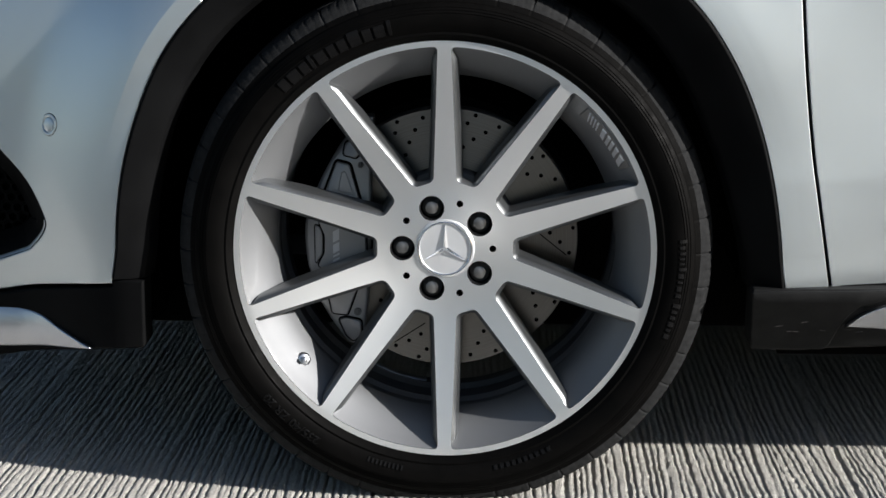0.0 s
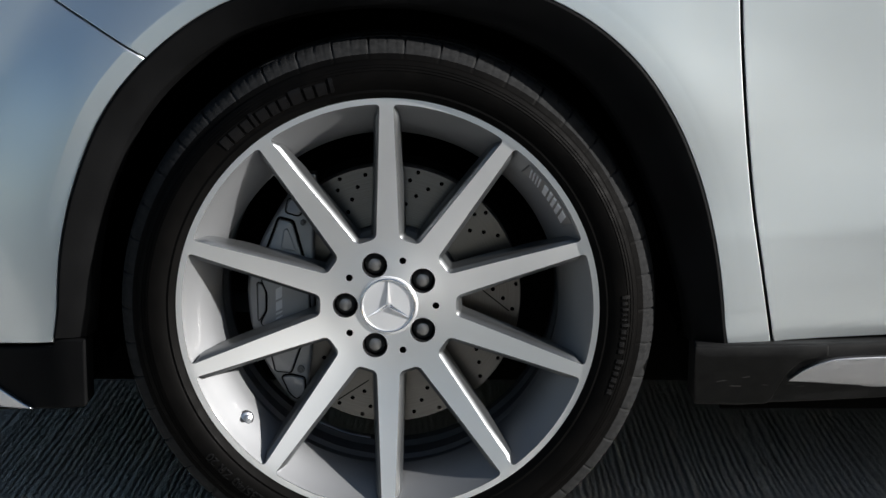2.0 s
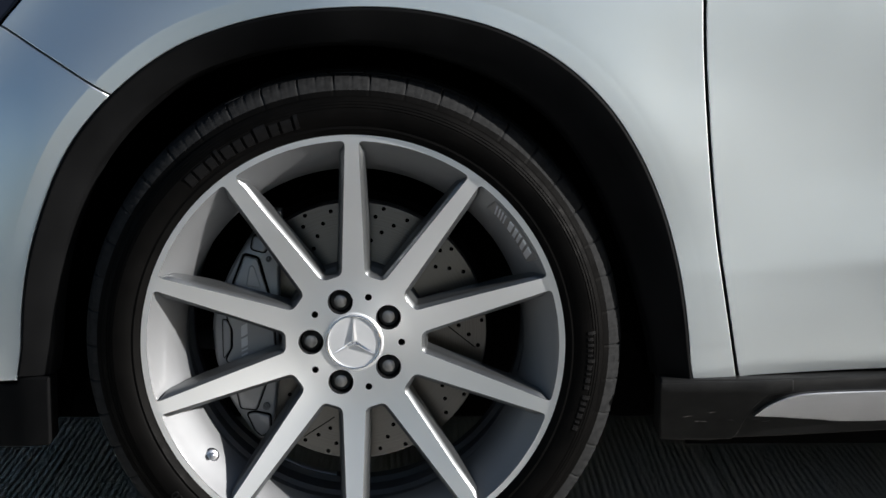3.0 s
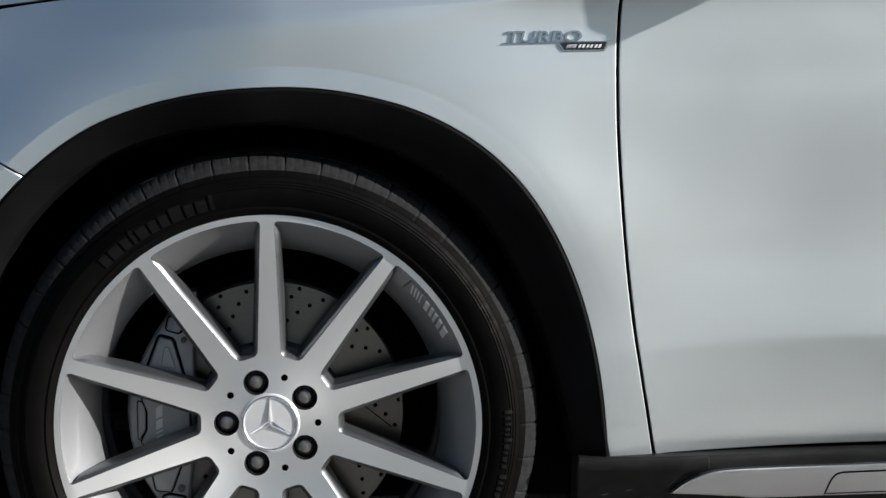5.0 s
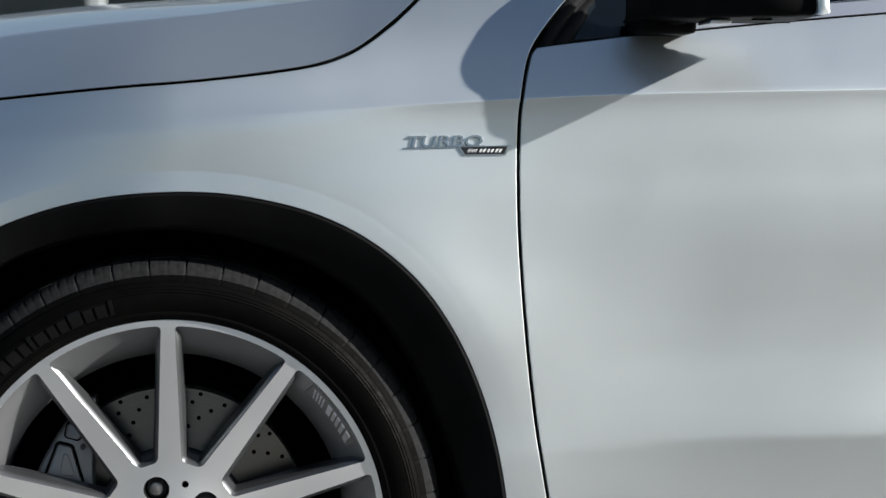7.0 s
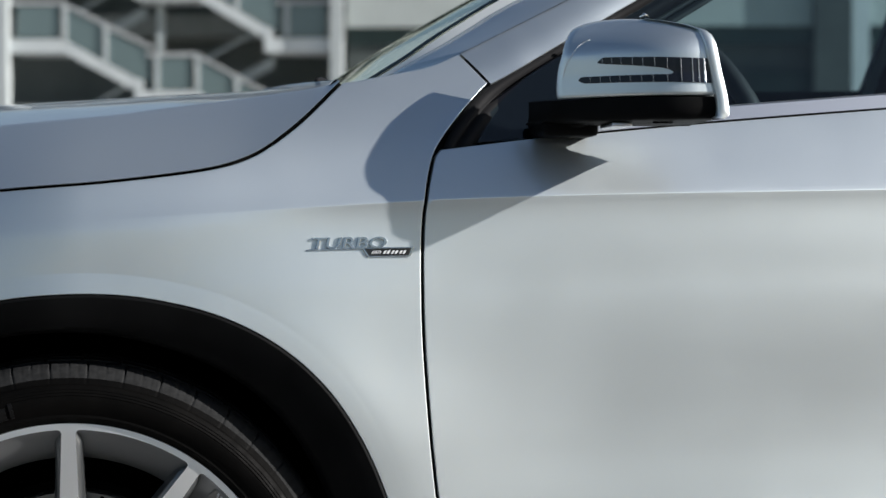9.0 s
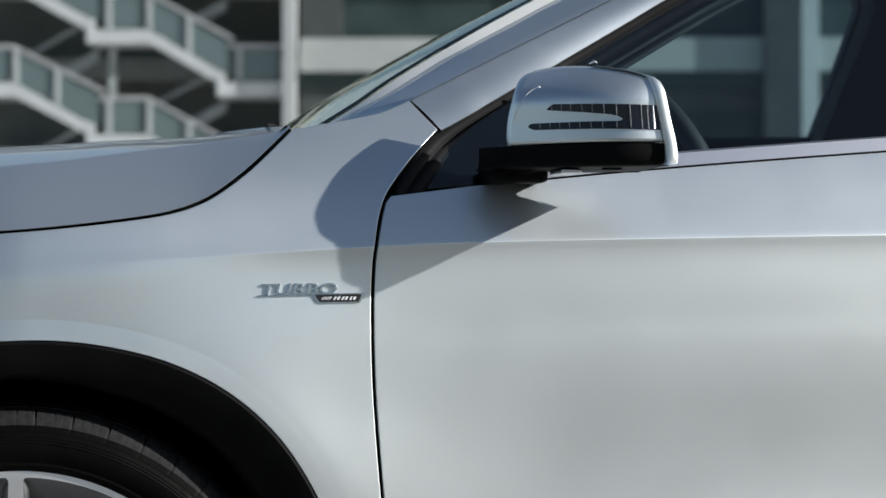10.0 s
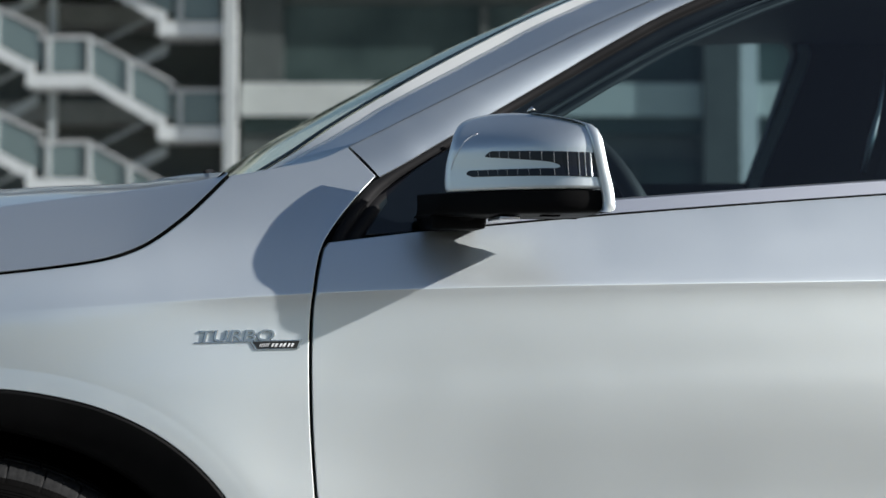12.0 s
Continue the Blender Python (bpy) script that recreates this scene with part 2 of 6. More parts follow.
def offset(poly, d):
    """The closed line moved outwards by d."""
    sgn = 1 if area(poly) > 0 else -1
    out = []
    n = len(poly)
    for i in range(n):
        a, b, c = Vector(poly[i - 1]), Vector(poly[i]), Vector(poly[(i + 1) % n])
        t1, t2 = (b - a), (c - b)
        if t1.length < 1e-9:
            t1 = t2
        if t2.length < 1e-9:
            t2 = t1
        n1 = Vector((t1.y, -t1.x)).normalized() * sgn
        n2 = Vector((t2.y, -t2.x)).normalized() * sgn
        m = n1 + n2
        m = m.normalized() if m.length > 1e-6 else n1
        out.append(tuple(b + m * d / max(0.5, m.dot(n1))))
    return out


def inside(points, poly):
    p = np.asarray(points, float)
    q = np.asarray(poly, float)
    x, y = p[:, 0:1], p[:, 1:2]
    x0, y0 = q[:, 0][None], q[:, 1][None]
    x1, y1 = np.roll(q[:, 0], -1)[None], np.roll(q[:, 1], -1)[None]
    cross = ((y0 > y) != (y1 > y))
    with np.errstate(divide="ignore", invalid="ignore"):
        xi = x0 + (y - y0) * (x1 - x0) / (y1 - y0)
    return (np.sum(cross & (x < xi), axis=1) % 2) == 1


def fill(outline, holes=(), step=0.012, lines=()):
    """Triangles over a flat region: its points and faces."""
    loops = [outline, *holes]
    pts, edges = [], []
    for lp in loops:
        b = len(pts)
        pts += [Vector(p) for p in lp]
        edges += [(b + i, b + (i + 1) % len(lp)) for i in range(len(lp))]
    for ln in lines:
        ok = inside(ln, outline)
        for i in range(len(ln) - 1):
            if ok[i] and ok[i + 1]:
                edges.append((len(pts), len(pts) + 1))
                pts += [Vector(ln[i]), Vector(ln[i + 1])]
    o = np.array(outline)
    lo, hi = o.min(0), o.max(0)
    gx, gy = np.meshgrid(np.arange(lo[0] + step / 2, hi[0], step), np.arange(lo[1] + step / 2, hi[1], step))
    gx[1::2] += step / 2
    g = np.stack([gx.ravel(), gy.ravel()], 1)
    g = g[inside(g, outline)]
    for h in holes:
        g = g[~inside(g, h)]
    b = np.concatenate([np.array(lp) for lp in [*loops, *lines]])
    keep = np.ones(len(g), bool)
    for k in range(0, len(g), 400):
        d = np.min(np.sum((g[k:k + 400, None] - b[None]) ** 2, 2), 1)
        keep[k:k + 400] = d > (0.55 * step) ** 2
    pts += [Vector(p) for p in g[keep]]
    v, _, f, *_ = geometry.delaunay_2d_cdt(pts, edges, [], 0, 1e-6)
    cen = np.array([[sum(v[i][k] for i in t) / 3 for k in (0, 1)] for t in f])
    ok = inside(cen, outline)
    for h in holes:
        ok &= ~inside(cen, h)
    return [tuple(p) for p in v], [t for t, q in zip(f, ok) if q]


def panel(name, outline, surface, material, parent, label="", step=0.012, edge=0.003, rings=3, depth=0.018, holes=(), lines=()):
    """A pressed panel: an outline in (x, z) laid on surface(x, z) -> y, with rolled edges turned inwards."""
    outline = list(outline)
    if area(outline) < 0:
        outline.reverse()
    rim = offset(outline, -edge)
    v, f = fill(rim, [offset(h, edge) for h in holes], step, lines)
    co, nor = [], []

    def normal(x, z):
        e = 0.001
        gx = (surface(x + e, z) - surface(x - e, z)) / (2 * e)
        gz = (surface(x, z + e) - surface(x, z - e)) / (2 * e)
        return Vector((gx, -1, gz)).normalized()

    for x, z in v:
        co.append((x, surface(x, z), z))
        nor.append(normal(x, z))
    faces = [tuple(t) for t in f]
    for lp, sgn in [(outline, 1)] + [(h, -1) for h in holes]:
        n = len(lp)
        inner = offset(lp, -edge * sgn)
        out = offset(lp, 1.0)
        ways = [Vector((q[0] - p[0], 0, q[1] - p[1])).normalized() * sgn for p, q in zip(lp, out)]
        base = len(co)
        for k in range(rings + 2):
            a = min(k / rings, 1.0) * math.pi / 2
            for i in range(n):
                x = inner[i][0] + (lp[i][0] - inner[i][0]) * math.sin(a)
                z = inner[i][1] + (lp[i][1] - inner[i][1]) * math.sin(a)
                nn = normal(*inner[i])
                y = surface(x, z) + edge * (1 - math.cos(a)) + (depth if k > rings else 0)
                co.append((x, y, z))
                nor.append((nn * math.cos(a) + ways[i] * math.sin(a)).normalized())
        turn = (area(lp) > 0) == (sgn > 0)
        for k in range(rings + 1):
            for i in range(n):
                j = (i + 1) % n
                q = (base + k * n + i, base + k * n + j, base + (k + 1) * n + j, base + (k + 1) * n + i)
                faces.append(q[::-1] if turn else q)
    me = bpy.data.meshes.new(name)
    flip = []
    for t in faces:
        a, b, c = (Vector(co[t[k]]) for k in range(3))
        want = sum((nor[i] for i in t), Vector())
        flip.append(t if (b - a).cross(c - a).dot(want) >= 0 else t[::-1])
    me.from_pydata(co, [], flip)
    me.materials.append(material)
    me.polygons.foreach_set("use_smooth", [True] * len(me.polygons))
    me.normals_split_custom_set_from_vertices([tuple(q) for q in nor])
    ob = new(name, me)
    ob.parent = parent
    return tagged(ob, label) if label else ob


def lathe(profile, n=96, center=(0, 0, 0), a0=0.0, a1=2 * math.pi, axis="y"):
    """Turns a profile of (y, r) round the wheel's axis."""
    bm = bmesh.new()
    full = abs(a1 - a0 - 2 * math.pi) < 1e-6
    m = n if full else n + 1
    rows = []
    for k in range(m):
        a = a0 + (a1 - a0) * k / n
        rows.append([bm.verts.new((center[0] + r * math.cos(a), center[1] + y, center[2] + r * math.sin(a))) for y, r in profile])
    for k in range(n):
        p, q = rows[k], rows[(k + 1) % m]
        for i in range(len(profile) - 1):
            bm.faces.new((p[i], p[i + 1], q[i + 1], q[i]))
    bmesh.ops.recalc_face_normals(bm, faces=bm.faces)
    return bm


def tube(points, radius, n=8, caps=True):
    bm = bmesh.new()
    rows = []
    pts = [Vector(p) for p in points]
    for i, p in enumerate(pts):
        t = (pts[min(i + 1, len(pts) - 1)] - pts[max(i - 1, 0)]).normalized()
        side_v = t.cross(Vector((0, 0, 1)) if abs(t.z) < 0.9 else Vector((1, 0, 0))).normalized()
        up = side_v.cross(t)
        r = radius[i] if isinstance(radius, (list, tuple)) else radius
        rows.append([bm.verts.new(p + (side_v * math.cos(a) + up * math.sin(a)) * r) for a in (2 * math.pi * k / n for k in range(n))])
    for p, q in zip(rows, rows[1:]):
        for k in range(n):
            bm.faces.new((p[k], p[(k + 1) % n], q[(k + 1) % n], q[k]))
    if caps:
        bm.faces.new(rows[0])
        bm.faces.new(rows[-1])
    bmesh.ops.recalc_face_normals(bm, faces=bm.faces)
    return bm


def strip(rows):
    """A skin through rows of points, all of one length."""
    bm = bmesh.new()
    vs = [[bm.verts.new(p) for p in row] for row in rows]
    for a, b in zip(vs, vs[1:]):
        for i in range(len(a) - 1):
            bm.faces.new((a[i], a[i + 1], b[i + 1], b[i]))
    return bm


def text_bm(words, size, thick):
    cu = bpy.data.curves.new("letters", "FONT")
    cu.body, cu.size, cu.extrude, cu.align_x = words, size, thick, "LEFT"
    cu.bevel_depth, cu.bevel_resolution = thick * 0.3, 1
    ob = new("letters", cu)
    me = bpy.data.meshes.new_from_object(ob.evaluated_get(bpy.context.evaluated_depsgraph_get()))
    bm = bmesh.new()
    bm.from_mesh(me)
    bpy.data.objects.remove(ob)
    bpy.data.curves.remove(cu)
    bpy.data.meshes.remove(me)
    return bm


# ---- the body's shape ----
def lerp_tab(tab, x):
    """Smooth (Catmull-Rom) reading of a table of (x, y) rows."""
    n = len(tab)
    if x <= tab[0][0]:
        return tab[0][1] + (x - tab[0][0]) * (tab[1][1] - tab[0][1]) / (tab[1][0] - tab[0][0])
    if x >= tab[-1][0]:
        return tab[-1][1] + (x - tab[-1][0]) * (tab[-1][1] - tab[-2][1]) / (tab[-1][0] - tab[-2][0])
    k = max(i for i in range(n - 1) if tab[i][0] <= x)
    x0, y0 = tab[k]
    x1, y1 = tab[k + 1]
    d = (y1 - y0) / (x1 - x0)
    m0 = d if k == 0 else (y1 - tab[k - 1][1]) / (x1 - tab[k - 1][0])
    m1 = d if k == n - 2 else (tab[k + 2][1] - y0) / (tab[k + 2][0] - x0)
    h = x1 - x0
    s = (x - x0) / h
    return (y0 * (1 + 2 * s) * (1 - s) ** 2 + m0 * h * s * (1 - s) ** 2
            + y1 * s * s * (3 - 2 * s) - m1 * h * s * s * (1 - s))


def smooth(a, b, x):
    s = min(1.0, max(0.0, (x - a) / (b - a)))
    return s * s * (3 - 2 * s)


CREASE = [(-0.5, 0.828), (-0.2, 0.848), (0.06, 0.864), (0.2, 0.873), (0.45, 0.888), (0.63, 0.895), (0.93, 0.901), (1.23, 0.906), (2.4, 0.93)]
DOOR = [(-0.1, -0.043), (0.0, -0.0440), (0.06, -0.0452), (0.10, -0.0450), (0.14, -0.0440), (0.19, -0.0405), (0.24, -0.0352), (0.29, -0.0302), (0.34, -0.0275), (0.39, -0.0285), (0.43, -0.0308), (0.452, -0.0316), (0.46, -0.0308), (0.50, -0.0235), (0.56, -0.0115), (0.60, -0.0025), (0.70, 0.03)]

PLAIN = [(-0.1, -0.044), (0.0, -0.0440), (0.10, -0.0445), (0.20, -0.0425), (0.32, -0.0390), (0.43, -0.0360), (0.51, -0.0290), (0.56, -0.0185), (0.60, -0.0065), (0.70, 0.03)]
LIP = 0.027


def arch_radius(a):
    """The painted edge of the front wheel arch, by the angle about the hub (radians)."""
    d = math.degrees(a)
    return lerp_tab([(-10, 0.440), (4, 0.4295), (14, 0.4285), (25, 0.4335), (35, 0.4410), (45, 0.4485), (55, 0.4505), (65, 0.4470), (75, 0.4405), (90, 0.4342), (100, 0.4347), (111, 0.4390), (121, 0.4445), (135, 0.4450), (145, 0.4430), (157, 0.4355), (169, 0.4315), (180, 0.4315), (190, 0.4385)], d) * (1 + 0.0026 * smooth(115, 80, d))


def flank(x, z):
    """The body's side without the lip round the arch: y, the way out from the arch edge, how far over the top."""
    zc = lerp_tab(CREASE, x)
    dz = z - zc
    fade = smooth(-0.02, 0.42, x)
    if dz < 0:
        t = -dz
        hollow = 0.45 + 0.60 * smooth(0.48, 1.1, x)
        plain = lerp_tab(PLAIN, t)
        y = plain + (lerp_tab(DOOR, t) - plain) * hollow + smooth(0.13, 0.42, x) * 0.0023 * (t / 0.030) * math.exp(1 - t / 0.030)
    else:
        rear = smooth(0.46, 0.85, x)
        y = -0.0440 + (0.02 + 0.48 * fade + 0.22 * rear) * dz + (4.6 - 3.8 * fade - 0.55 * rear) * dz * dz + 1.65 * fade * (1 - 0.7 * rear) * max(0.0, dz - 0.06) ** 2
    # the crease dies away over the wheel into a soft ridge
    y -= 0.0062 * (1 - smooth(0.05, 0.38, x)) * math.exp(-((dz + 0.016) / (0.022 if dz > -0.016 else 0.062)) ** 2)
    y += 0.07 * max(0.0, -dz - 0.455) * smooth(0.50, 0.80, x)
    # the flank draws in behind the wheel
    y += (0.0065 * smooth(0.28, 0.76, x) - 0.0015 * smooth(0.70, 1.10, x)) * smooth(0.02, -0.12, dz)
    # the nose turns in ahead of the wheel
    if x < 0.20:
        y += 0.19 * (x - 0.20) ** 2 + smooth(0.02, -0.46, x) * 0.58 * max(0.0, z - 0.42) ** 2
    # flared lip round the arch
    r = math.hypot(x, z - 0.335)
    a = math.atan2(z - 0.335, x)
    if a < -1.6:
        a += 2 * math.pi
    if z < 0.335:
        r, edge = abs(x), 0.4295 if x > 0 else 0.4315
    else:
        edge = arch_radius(min(max(a, math.radians(4)), math.radians(178)))
    q = r - edge
    d = math.degrees(a)
    over = smooth(45, 88, d) * (1 - smooth(100, 150, d))      # 1 over the top of the arch
    lip = -0.0585 + 0.0515 * smooth(0.0, -0.5, x)
    away = (q - 0.028 + math.hypot(q - 0.028, 0.024)) / 2      # from the flat lip on, softly
    aft = min(1.0, max(0.0, 1 - away / 0.31)) ** 2.7
    ahead = 1 - smooth(-0.02, 0.165, q)
    soft = ahead + (aft - ahead) * smooth(-0.10, 0.10, x)
    soft *= smooth(0.90, 0.77, z) * (1 - 0.65 * over) * (1 - 0.50 * smooth(0.66, 0.44, z) * smooth(0.0, 0.2, x))
    y += (lip - y) * soft
    return y, q, over, edge


def side(x, z):
    """How far out (towards -y) the body's side stands at a place along the car and a height."""
    y, q, over, edge = flank(x, z)
    if q >= LIP:
        return y
    back = y - (0.0006 + 0.0022 * over) * min(1 - q / LIP, 1.2)
    fore = smooth(0.12, -0.10, x) * smooth(0.42, 0.60, z)
    if fore == 0:
        return back
    k = (edge + LIP) / (edge + q) if z > 0.335 else 1.0
    x1 = x * k if z > 0.335 else -(edge + LIP)
    ahead = flank(x1, 0.335 + (z - 0.335) * k)[0] - 0.03 * (LIP - q) - 0.0036 * over * min(1 - q / LIP, 1.2)
    return back + (ahead - back) * fore


# ---- the ground ----
def ground_axis(fine_lo, fine_hi, step, far):
    mid = list(np.arange(fine_lo, fine_hi + step / 2, step))
    grow, lo, hi = step, [], []
    a, b = mid[0], mid[-1]
    while b < far:
        grow *= 1.6
        a, b = a - grow, b + grow
        lo.append(a)
        hi.append(b)
    return lo[::-1] + mid + hi


def groove_height(x, y):
    """Tined concrete: ragged furrows running away under the car."""
    u = x + 0.008 * noise.noise((x * 2.2, y * 1.1, 2.0)) + 0.0022 * noise.noise((x * 45, y * 30, 5.0)) + 0.0018 * noise.noise((x * 80, y * 120, 9.0))
    ph = u * 94.0 + 0.75 * noise.noise((u * 38.0, y * 1.6, 1.0))
    cell = math.floor(ph + 0.5)
    c = abs(ph - cell) * 2                      # 0 in the furrow, 1 on the ridge
    wide = 0.50 + 0.34 * noise.noise((cell * 3.7, y * 5.0, 8.0)) + 0.25 * noise.noise((x * 90, y * 60, 6.0))
    cut = smooth(wide, wide * 0.2, c) * (0.62 + 0.85 * noise.noise((cell * 5.3, y * 2.5, 14.0)))
    h = 0.75 * noise.noise((x * 120, y * 80, 3.0)) + 0.55 * noise.noise((x * 290, y * 220, 4.0)) + 0.4 * noise.noise((u * 40, y * 3, 17.0))
    return 0.0012 * h - 0.0046 * max(0.0, cut)


def make_ground():
    xs = ground_axis(-0.86, 0.98, 0.0016, 900.0)
    ys = ground_axis(-0.16, 0.36, 0.0040, 900.0)
    near = [y for y in ys if y <= 0.36]
    ys = near + list(np.arange(0.37, 1.3, 0.014)) + [1.31 * 1.6 ** k for k in range(15)]
    co, faces = [], []
    for y in ys:
        for x in xs:
            fx = smooth(-0.86, -0.80, x) * (1 - smooth(0.92, 0.98, x)) * smooth(-0.16, -0.12, y) * (1 - smooth(1.1, 1.30, y))
            co.append((x, y, groove_height(x, y) * fx - 0.001 if fx > 0 else -0.001))
    n = len(xs)
    for j in range(len(ys) - 1):
        for i in range(n - 1):
            faces.append((j * n + i, j * n + i + 1, (j + 1) * n + i + 1, (j + 1) * n + i))
    me = bpy.data.meshes.new("ground")
    me.from_pydata(co, [], faces)
    me.materials.append(CONCRETE)
    me.polygons.foreach_set("use_smooth", [True] * len(me.polygons))
    return tagged(new("ground", me), "pale grey concrete apron with rough tined grooves", "ground", kind="structure")


make_ground()
# unseen dark plate, added to lessen the ground's bounce and reflection on the car
road = part("road", box(-900.0, 900.0, -900.0, -0.42, -0.05, 0.004), dark_plate_material(), None, flat=True)
tagged(road, "unseen dark ground plate that cuts the light bounced at the car", "road", kind="structure")

# ---- the car ----
car = thing("car", "silver compact crossover car with black wheel arch cladding, parked on concrete", "car")

GAP = [(0.500, 0.290), (0.478, 0.411), (0.467, 0.478), (0.455, 0.581), (0.446, 0.698), (0.4435, 0.784), (0.445, 0.856), (0.4505, 0.899), (0.463, 0.945), (0.483, 0.979)]
G = 0.0022      # half of a shut line


def arch_edge(a0, a1, extra=0.0, n=70):
    out = []
    for k in range(n + 1):
        a = a0 + (a1 - a0) * k / n
        r = arch_radius(a) + extra
        out.append((r * math.cos(a), 0.335 + r * math.sin(a)))
    return out


def make_fender():
    a_seam = math.atan2(0.663 - 0.335, -0.311)
    arch = arch_edge(0.0, a_seam, 0.001)
    arch = curve_pts([(0.4405, 0.290), (0.436, 0.315), arch[0]])[:-1] + arch
    seam = [(-0.313, 0.662), (-0.346, 0.680), (-0.385, 0.7005), (-0.421, 0.7185), (-0.466, 0.743)]
    head = [(-0.466, 0.743), (-0.454, 0.758), (-0.439, 0.775), (-0.416, 0.808), (-0.409, 0.835), (-0.425, 0.858)]
    bonnet = [(-0.425, 0.858), (-0.305, 0.8760), (-0.204, 0.8870), (-0.065, 0.8998), (0.037, 0.9080), (0.132, 0.9190), (0.191, 0.9290), (0.227, 0.9412), (0.2525, 0.9553), (0.279, 0.9745), (0.305, 0.9965), (0.354, 1.044)]
    base = [(0.354, 1.044), (0.378, 1.048), (0.416, 1.056), (0.471, 1.068), (0.515, 1.087)]
    root = [(0.515, 1.087), (0.531, 1.065), (0.546, 1.045)]
    rear = [(0.546, 1.045), (0.514, 1.014), (0.483, 0.979)] + [(x - G, z) for x, z in GAP[-2::-1]]
    line = arch + curve_pts(seam)[1:-1] + curve_pts(head)[:-1] + curve_pts(bonnet)[:-1] + curve_pts(base)[:-1] + curve_pts(root)[:-1] + curve_pts(rear)[:-1]
    line += chain([(0.500 - G, 0.290), (0.4405, 0.290)])[:-1]
    lines = [arch_edge(0.0, a_seam, LIP + d, 90) for d in (-0.0012, 0.0012)]
    lines += [[(x, lerp_tab(CREASE, x) + d) for x in np.arange(-0.3, 0.5, 0.008)] for d in (-0.010, -0.005, -0.0008, 0.0008, 0.005, 0.010)]
    return panel("front_fender", line, side, PAINT, car, step=0.008, edge=0.0014, lines=lines)


fender = make_fender()


def make_door():
    front = [(x + G, z) for x, z in GAP[:-1]] + [(0.4725, 0.9535)]
    belt = [(0.4725, 0.9535), (0.627, 0.9725), (0.858, 0.9955), (1.263, 1.029), (1.62, 1.052)]
    line = curve_pts(front)[:-1] + curve_pts(belt)
    line += chain([(1.62, 1.052), (1.60, 0.314)])[1:-1] + chain([(1.60, 0.314), (1.0, 0.301), (0.7, 0.2965), (0.503, 0.293)])[:-1]
    lines = [[(x, lerp_tab(CREASE, x) + d) for x in np.arange(0.44, 1.6, 0.010)] for d in (-0.014, -0.007, -0.0008, 0.0008, 0.007, 0.014)]
    return panel("front_door", line, side, PAINT, car, step=0.011, edge=0.0014, lines=lines)


door = make_door()


def make_rear_side():
    arch = [(2.66 + 0.43 * math.cos(radians(q)), 0.335 + 0.43 * math.sin(radians(q))) for q in range(0, 181, 6)]
    line = straight([(1.606, 0.315), (1.606, 1.055), (3.2, 1.11), (3.35, 0.9), (3.3, 0.4), (3.1, 0.33)] + arch + [(2.22, 0.325)], 0.04)
    return panel("rear_quarter", line, side, PAINT, car, step=0.06)


quarter = make_rear_side()


